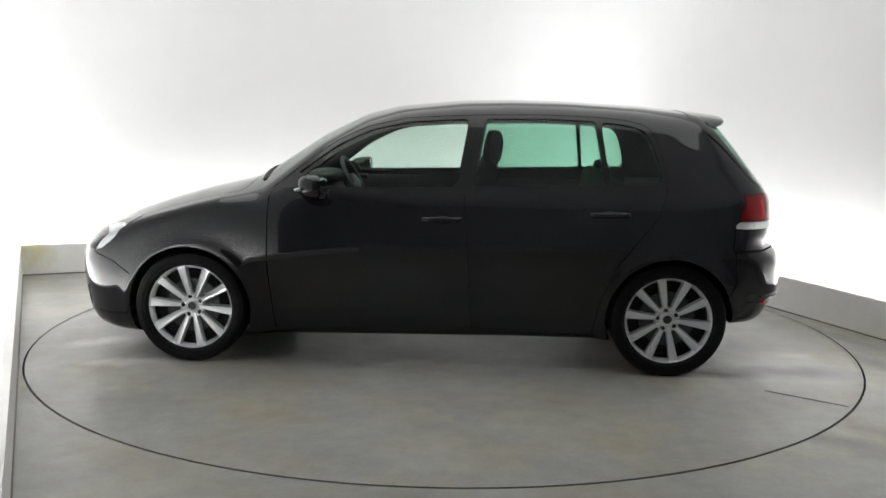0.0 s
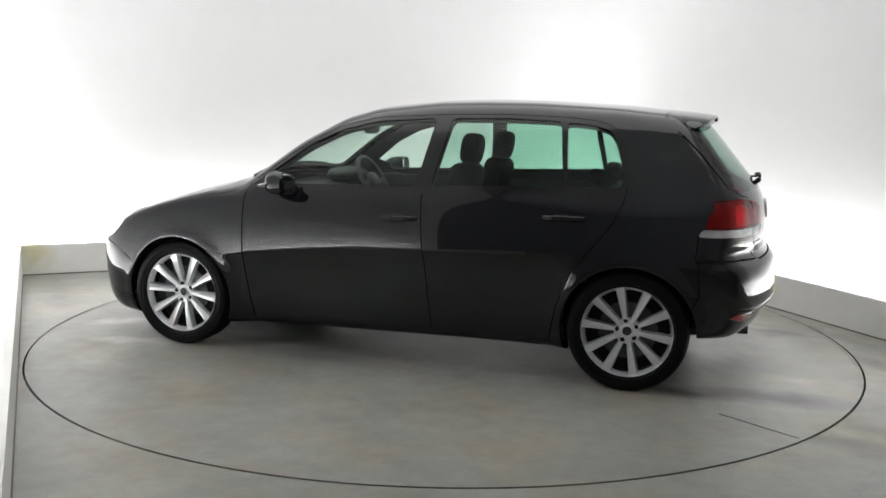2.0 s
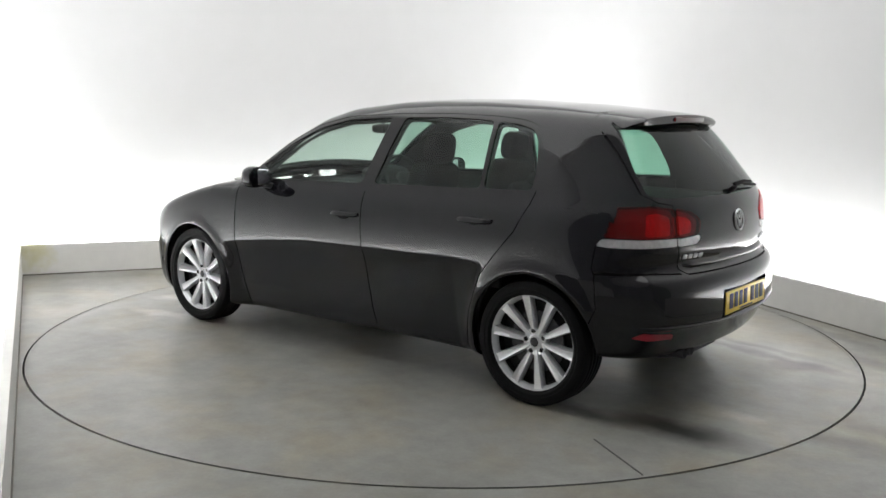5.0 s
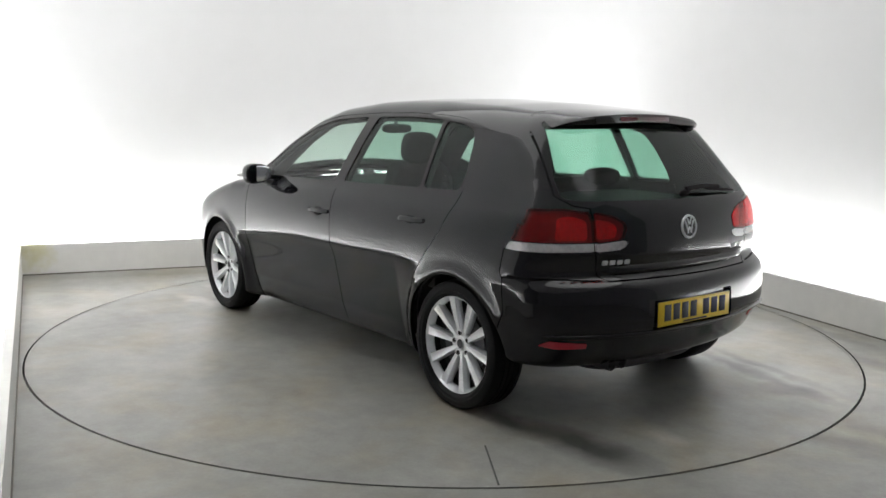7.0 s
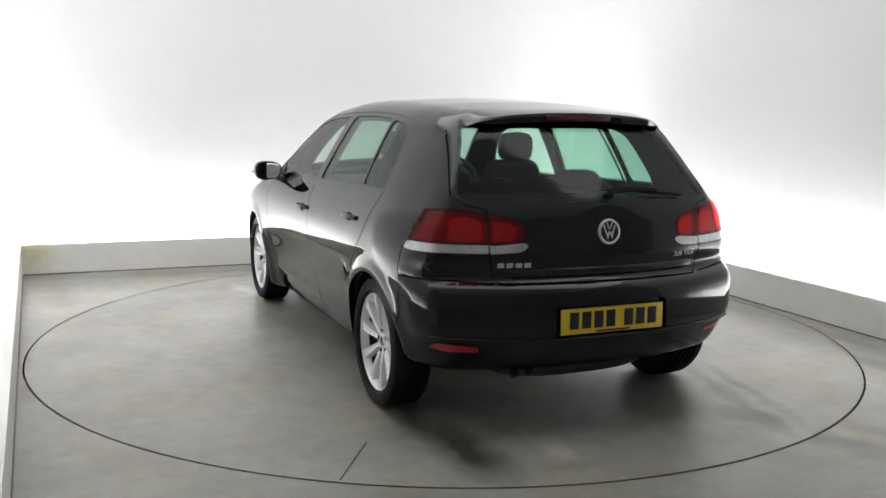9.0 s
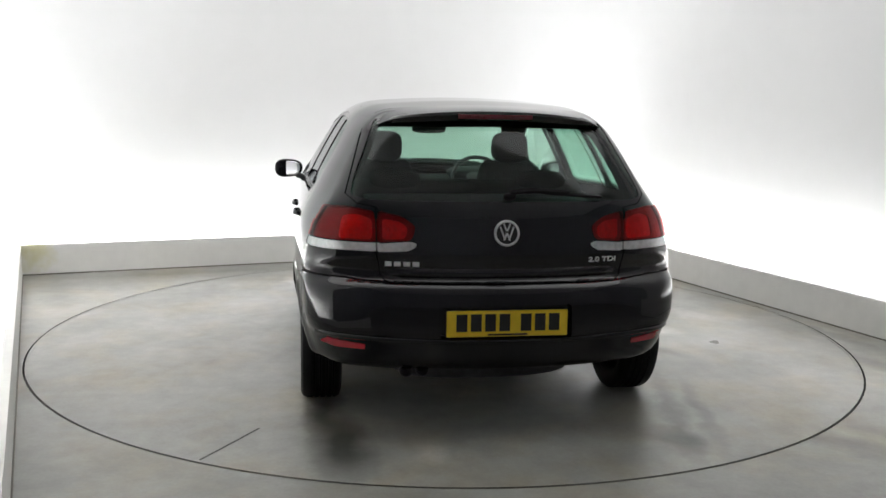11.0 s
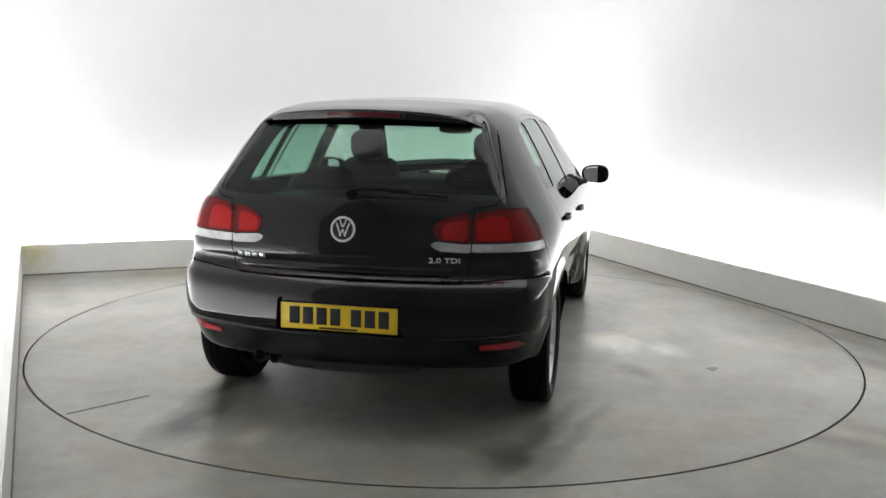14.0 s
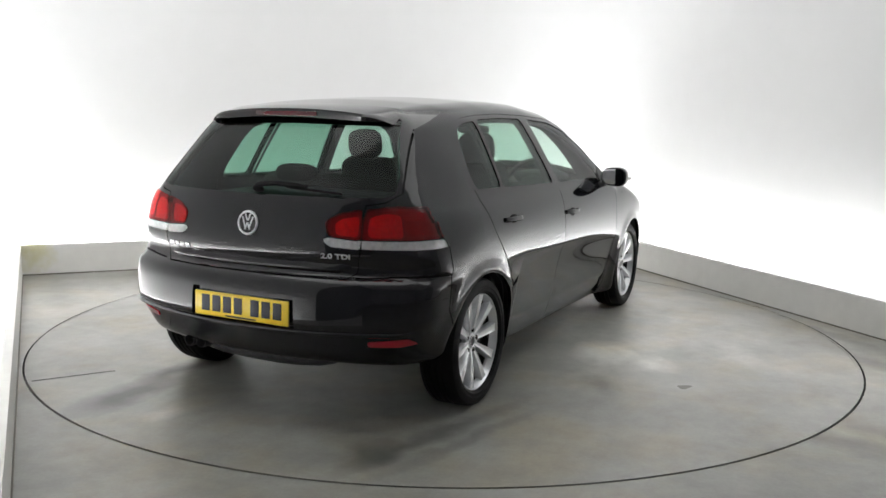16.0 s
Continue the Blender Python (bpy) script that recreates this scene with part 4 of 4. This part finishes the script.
def door_handle(x, z, side, door):
    y = surf_y(x, z)
    # flat black bulge stands for the shaded hollow behind the handle
    shade_patch = blob(0.062, 0.010, 0.030, 2.2)
    part("handle_shade", shade_patch, GAP, door, "black patch standing for the shaded handle recess", m=pose(x + 0.004, (y - 0.0055) * side, z - 0.006))
    bm = bmesh.new()
    rows = []
    for i in range(13):
        u = -1 + i / 6
        w = 0.0135 * (1 - 0.25 * u * u)
        dy = 0.028 - 0.021 * u ** 4
        rows.append([bm.verts.new((u * 0.105, yy, zz)) for yy, zz in ((dy, -w * 0.7), (dy, w * 0.6), (dy - 0.006, w), (dy - 0.015, w * 0.7), (dy - 0.015, -w * 0.8), (dy - 0.005, -w))])
    for p, q in zip(rows, rows[1:]):
        for j in range(6):
            bm.faces.new((p[j], p[(j + 1) % 6], q[(j + 1) % 6], q[j]))
    bm.faces.new(rows[0])
    bm.faces.new(rows[-1])
    for v in bm.verts:
        v.co.y *= side
    bmesh.ops.recalc_face_normals(bm, faces=bm.faces)
    part("door_handle", bm, PAINT, door, m=pose(x, y * side, z + 0.006, 0, 1.0, 0), sharp=50)


for side, doors in ((1, left_doors), (-1, right_doors)):
    door_mirror(side, doors[0])
    door_handle(-0.078, 0.815, side, doors[0])
    door_handle(-0.955, 0.858, side, doors[1])


# ---- the car's back ----
def spoiler():
    bm = bmesh.new()
    rows = []
    for i in range(33):
        y = -0.515 + 1.03 * i / 32
        d = 0.20 * y * y + 3.5 * max(0, abs(y) - 0.40) ** 2
        k = 0.10 * y * y
        top = surf_z(-1.40, abs(y)) + 0.002
        mid_z = surf_z(-1.50, abs(y))
        drop = TOP(-1.50) - k - mid_z
        lift = 0.010 * (1 - (abs(y) / 0.515) ** 6)
        th = max(0.04, 1 - (abs(y) / 0.515) ** 6)
        edge = TOP(-1.645) - k + lift * 0.9 - drop
        pts = [(-1.40, top), (-1.50, mid_z + 0.003 + lift * 0.4), (-1.595 + d * 0.8, TOP(-1.595) - k + lift - drop), (-1.645 + d, edge),
               (-1.652 + d, edge - 0.012 * th), (-1.645 + d, edge - 0.038 * th), (-1.60 + d, edge - 0.044 * th), (-1.48, mid_z - 0.045 * th)]
        rows.append([bm.verts.new((x, y, z)) for x, z in pts])
    for p, q in zip(rows, rows[1:]):
        for j in range(8):
            bm.faces.new((p[j], p[(j + 1) % 8], q[(j + 1) % 8], q[j]))
    bm.faces.new(rows[0])
    bm.faces.new(rows[-1])
    bmesh.ops.recalc_face_normals(bm, faces=bm.faces)
    sp = part("roof_spoiler", bm, PAINT, tailgate, "black roof spoiler with a red brake light", sharp=40)
    part("brake_light", box(0.012, 0.34, 0.022, (-1.6475, 0, TOP(-1.645) - 0.017), 0.004), DEEP_RED, sp, "red high-level brake light")


def rear_wiper():
    m = on_rear(-0.0, 1.018, 0.0) @ pose(0, 0, 0, 0, 0, 2.2)
    arm = part("rear_wiper", blob(0.028, 0.014, 0.020, 2.4), RUBBER, tailgate, "black rear wiper", m=m @ pose(0.02, 0.004, 0.012))
    pts = [(-0.0, 0.012, 0.020), (0.10, 0.014, 0.028), (0.26, 0.010, 0.010)]
    bm = bmesh.new()
    rows = []
    for (u, v, w), h in zip(pts, (0.013, 0.011, 0.008)):
        rows.append([bm.verts.new((u, v + a * h, w + b * 0.006)) for a, b in ((-1, -1), (1, -1), (0.7, 1), (-0.7, 1))])
    for p, q in zip(rows, rows[1:]):
        for j in range(4):
            bm.faces.new((p[j], p[(j + 1) % 4], q[(j + 1) % 4], q[j]))
    bm.faces.new(rows[0])
    bm.faces.new(rows[-1])
    bmesh.ops.recalc_face_normals(bm, faces=bm.faces)
    part("wiper_arm", bm, RUBBER, arm)
    part("wiper_blade", box(0.27, 0.008, 0.014, (0.285, 0.004, -0.010), 0.003, m=pose(0, 0, 0, 0, 9.0, -0.6)), RUBBER, arm)


def emblem():
    m = on_rear(0.0, 0.880, 0.002)
    spin = pose(0, 0, 0, 90, 0, 0)
    em = part("emblem", lathe([(0.044, 0.0), (0.046, 0.006), (0.050, 0.008), (0.054, 0.006), (0.056, 0.0)], 48), SILVER, tailgate, "round chrome emblem ring", m=m @ spin)
    part("emblem_field", lathe([(0.0001, 0.003), (0.045, 0.003), (0.046, 0.0)], 40), INK, em)
    for k, (u, t) in enumerate(((-0.019, 20), (0.019, -20))):
        part("emblem_bar", box(0.007, 0.006, 0.060, (u, 0.004, 0), 0.0015, m=pose(0, 0, 0, 0, t, 0)), SILVER, em)
        part("emblem_bar", box(0.0065, 0.006, 0.034, (u * 0.42, 0.004, -0.025), 0.0015, m=pose(0, 0, 0, 0, t * 1.1, 0)), SILVER, em)
        part("emblem_bar", box(0.0065, 0.006, 0.034, (u * 0.36, 0.004, 0.015), 0.0015, m=pose(0, 0, 0, 0, -t * 1.1, 0)), SILVER, em)


def lettering():
    # the model name stays plain bars; the engine's size is lettered
    for i in range(4):
        m = on_rear(0.494 - 0.038 * i, 0.747, 0.001)
        part("name_bar", box(0.029, 0.021, 0.004, (0, 0, 0.002), 0.003), SILVER, tailgate, "chrome lettering", m=m)
    cu = bpy.data.curves.new("engine_text", "FONT")
    cu.body, cu.size, cu.extrude, cu.align_x, cu.offset = "2.0 TDI", 0.036, 0.002, "CENTER", 0.0006
    tmp = bpy.data.objects.new("engine_text", cu)
    scene.collection.objects.link(tmp)
    dg = bpy.context.evaluated_depsgraph_get()
    me = bpy.data.meshes.new_from_object(tmp.evaluated_get(dg))
    bpy.data.objects.remove(tmp)
    me.materials.clear()
    me.materials.append(SILVER)
    ob = new("engine_lettering", me)
    ob.parent = tailgate
    ob.matrix_basis = on_rear(-0.435, 0.752, 0.002) @ Matrix.Diagonal((1.22, 0.85, 1, 1))
    tagged(ob, "chrome engine lettering")


def sweep_rear(z_of, profile, half, n=48):
    """A strip swept across the car's back; profile [(out, up)] is closed, and the ends run into the skin."""
    bm = bmesh.new()
    rows = []
    for i in range(n + 1):
        y = -half + 2 * half * i / n
        z = z_of(abs(y))
        x = surf_x(abs(y), z)
        nrm = normal_at(x, y, z)
        out = Vector((nrm.x, nrm.y, 0)).normalized()
        k = min(1.0, (half - abs(y)) / 0.06)
        rows.append([bm.verts.new(Vector((x, y, z)) + out * (o * k if o > 0 else o) + Vector((0, 0, u))) for o, u in profile])
    m = len(profile)
    for p, q in zip(rows, rows[1:]):
        for j in range(m):
            bm.faces.new((p[j], p[(j + 1) % m], q[(j + 1) % m], q[j]))
    bm.faces.new(rows[0])
    bm.faces.new(rows[-1])
    bmesh.ops.recalc_face_normals(bm, faces=bm.faces)
    return bm


def lips():
    low = sweep_rear(lambda y: 0.428 + 0.028 * y * y, [(-0.03, 0.014), (0.002, 0.012), (0.011, 0.007), (0.013, 0.001), (0.011, -0.005), (0.003, -0.012), (-0.03, -0.013)], 0.80)
    part("bumper_lip", low, PAINT, rear_bumper, sharp=50)
    edge = sweep_rear(lambda y: 0.702, [(-0.012, 0.034), (0.002, 0.028), (0.012, 0.012), (0.014, 0.002), (0.011, -0.006), (-0.012, -0.010)], 0.50)
    part("tailgate_lip", edge, PAINT, tailgate, sharp=50)


def number_plate():
    n = Vector((-1, 0, 0.03)).normalized()
    m = Matrix((Vector((0, -1, 0)), n.cross(Vector((0, -1, 0))), n)).transposed().to_4x4()
    plate = part("number_plate", box(0.52, 0.111, 0.006, (0, 0, 0), 0.004), YELLOW, rear_bumper, "yellow number plate with black characters", m=Matrix.Translation((-1.994, 0, 0.507)) @ m)
    u = -0.196
    for i in range(7):
        part("plate_bar", box(0.046, 0.074, 0.0025, (u, 0.004, 0.0038), 0.001), INK, plate)
        u += 0.061 + (0.031 if i == 3 else 0)
    part("plate_strip", box(0.17, 0.008, 0.002, (0.0, -0.047, 0.0036)), INK, plate)
    part("plate_border", box(0.524, 0.115, 0.004, (0, 0, -0.004), 0.002), TRIM, plate)


def exhaust():
    for y in (0.412, 0.342):
        bm = lathe([(0.024, -0.10), (0.024, 0.0), (0.026, 0.003), (0.029, 0.002), (0.030, -0.01), (0.030, -0.16), (0.0001, -0.16)], 24)
        part("exhaust_pipe", bm, DARK_METAL, car, "dark steel exhaust tailpipe", m=pose(-1.872, y, 0.278, 0, 0, 90))
    part("rear_silencer", blob(0.16, 0.42, 0.085, 3.0), DARK_METAL, car, m=pose(-1.68, 0.05, 0.285))


def underside():
    part("floor_pan", box(1.86, 1.50, 0.07, (-0.02, 0, 0.205), 0.02), TRIM, car)
    # two slabs added below the body to keep light from leaking under it
    part("added_front_slab", box(1.02, 1.16, 0.05, (1.42, 0, 0.185), 0.02), TRIM, car)
    part("added_rear_slab", box(0.80, 1.08, 0.07, (-1.31, 0, 0.275), 0.03), TRIM, car)
    for x in (WB, -WB):
        part("axle", box(0.07, 1.30, 0.07, (x, 0, 0.29), 0.02), DARK_METAL, car)


spoiler()
rear_wiper()
emblem()
lettering()
lips()
number_plate()
exhaust()
underside()


# ---- the cabin ----
def seat(x, y, back_top, width, name="front_seat"):
    m = pose(x, y, 0.0)
    s = part(name, box(0.50, width, 0.15, (0.14, 0, 0.56), 0.05, 4), CLOTH, car, "dark cloth car seat", m=m)
    bm = box(0.13, width * 0.98, back_top - 0.52, (0, 0, 0), 0.05, 4)
    for v in bm.verts:
        k = (v.co.z + (back_top - 0.52) / 2) / (back_top - 0.52)
        v.co.y *= 1 - 0.75 * max(0, k - 0.5)
    part("seat_back", bm, CLOTH, s, m=pose(-0.19, 0, (back_top + 0.52) / 2, 0, -14, 0))
    rx = -0.19 - math.tan(radians(14)) * (back_top - 0.52) / 2
    part("headrest", blob(0.055, width * 0.215, 0.088, 3.4), CLOTH, s, m=pose(rx - 0.015, 0, back_top + 0.075, 0, -8, 0))
    for d in (-0.055, 0.055):
        part("headrest_post", box(0.012, 0.012, 0.08, (rx - 0.012, d, back_top + 0.02), 0.003), DARK_METAL, s)


def cabin():
    for y in (0.375, -0.375):
        seat(-0.06, y, 1.10, 0.50)
    bench = part("rear_bench", box(0.48, 1.22, 0.16, (-0.62, 0, 0.54), 0.05, 4), CLOTH, car, "dark cloth rear bench seat")
    part("bench_back", box(0.13, 1.22, 0.52, (-0.95, 0, 0.78), 0.05, 4, m=pose(0, 0, 0, 0, -16, 0)), CLOTH, bench)
    for y in (0.38, -0.38):
        part("headrest", blob(0.045, 0.13, 0.05, 3.0), CLOTH, bench, m=pose(-1.04, y, 1.035, 0, -10, 0))
    bm = box(0.42, 1.30, 0.36, (0.87, 0, 0.765), 0.06, 4)
    for v in bm.verts:
        if v.co.z > 0.8:
            v.co.z = min(v.co.z + 0.05 * (v.co.x - 0.93) / 0.2, surf_z(v.co.x, abs(v.co.y)) - 0.035)
    part("dashboard", bm, CABIN, car, "dark moulded dashboard")
    part("instrument_hood", blob(0.11, 0.19, 0.05, 2.6), CABIN, car, m=pose(0.76, -0.37, 0.945))
    bm = bmesh.new()
    rows = []
    for i in range(36):
        a = 2 * math.pi * i / 36
        rows.append([bm.verts.new(((0.185 + 0.015 * math.cos(b)) * math.cos(a), (0.185 + 0.015 * math.cos(b)) * math.sin(a), 0.015 * math.sin(b))) for b in (2 * math.pi * k / 8 for k in range(8))])
    for i in range(36):
        for j in range(8):
            bm.faces.new((rows[i][j], rows[i][(j + 1) % 8], rows[(i + 1) % 36][(j + 1) % 8], rows[(i + 1) % 36][j]))
    bmesh.ops.recalc_face_normals(bm, faces=bm.faces)
    wheel_m = pose(0.565, -0.37, 0.90, 0, -62, 0)
    sw = part("steering_wheel", bm, TRIM, car, "black steering wheel", m=wheel_m)
    part("steering_boss", blob(0.07, 0.085, 0.022, 2.6), TRIM, sw)
    for a in (0, 90, 180):
        part("steering_spoke", box(0.12, 0.03, 0.014, (0.12, 0, 0), 0.004, m=Matrix()), TRIM, sw, m=pose(0, 0, 0, 0, 0, a + 90))
    part("parcel_shelf", box(0.60, 1.08, 0.02, (-1.36, 0, 0.955), 0.006), CABIN, car)
    part("interior_mirror", blob(0.018, 0.115, 0.030, 3.2), TRIM, car, "black interior mirror", m=pose(0.43, 0.0, 1.262))
    part("mirror_stem", box(0.02, 0.02, 0.07, (0.44, 0, 1.30), 0.004), TRIM, car)
    for y in (0.33, -0.20):
        bm = bmesh.new()
        rows = []
        for k in range(13):
            yy = y - 0.25 + 0.5 * k / 12
            x = 0.99 - 0.16 * yy * yy
            rows.append([bm.verts.new((x + dx, yy, surf_z(x + dx, abs(yy)) + dz)) for dx, dz in ((0.011, -0.002), (0.008, 0.010), (-0.008, 0.010), (-0.011, -0.002))])
        for a, b in zip(rows, rows[1:]):
            for k in range(4):
                bm.faces.new((a[k], a[(k + 1) % 4], b[(k + 1) % 4], b[k]))
        bm.faces.new(rows[0])
        bm.faces.new(rows[-1])
        bmesh.ops.recalc_face_normals(bm, faces=bm.faces)
        part("front_wiper", bm, TRIM, car, "black windscreen wiper")
    for side in (1, -1):
        part("door_card", box(1.9, 0.03, 0.40, (-0.12, 0.79 * side, 0.73), 0.01), CABIN, car)


cabin()


def motions():
    # one steady turn of the disc with the car on it
    walk(disc, [(t, pose(0, 0, 0, 0, 0, a)) for t, a in TURN])
    walk(car, [(t, Matrix.Rotation(radians(a), 4, "Z") @ pose(0.0553, 0.0495, 0)) for t, a in TURN])


TURN = [(0.0, 177.1), (1.0, 169.95), (2.0, 162.65), (3.0, 155.5), (4.0, 148.4), (5.2, 140.2), (6.5, 131.4), (7.0, 127.8), (8.0, 120.65), (9.0, 113.6), (10.3, 104.3),
        (11.5, 95.8), (12.5, 88.7), (13.5, 81.6), (14.5, 74.45), (15.3, 68.75), (16.0, 63.65)]
motions()
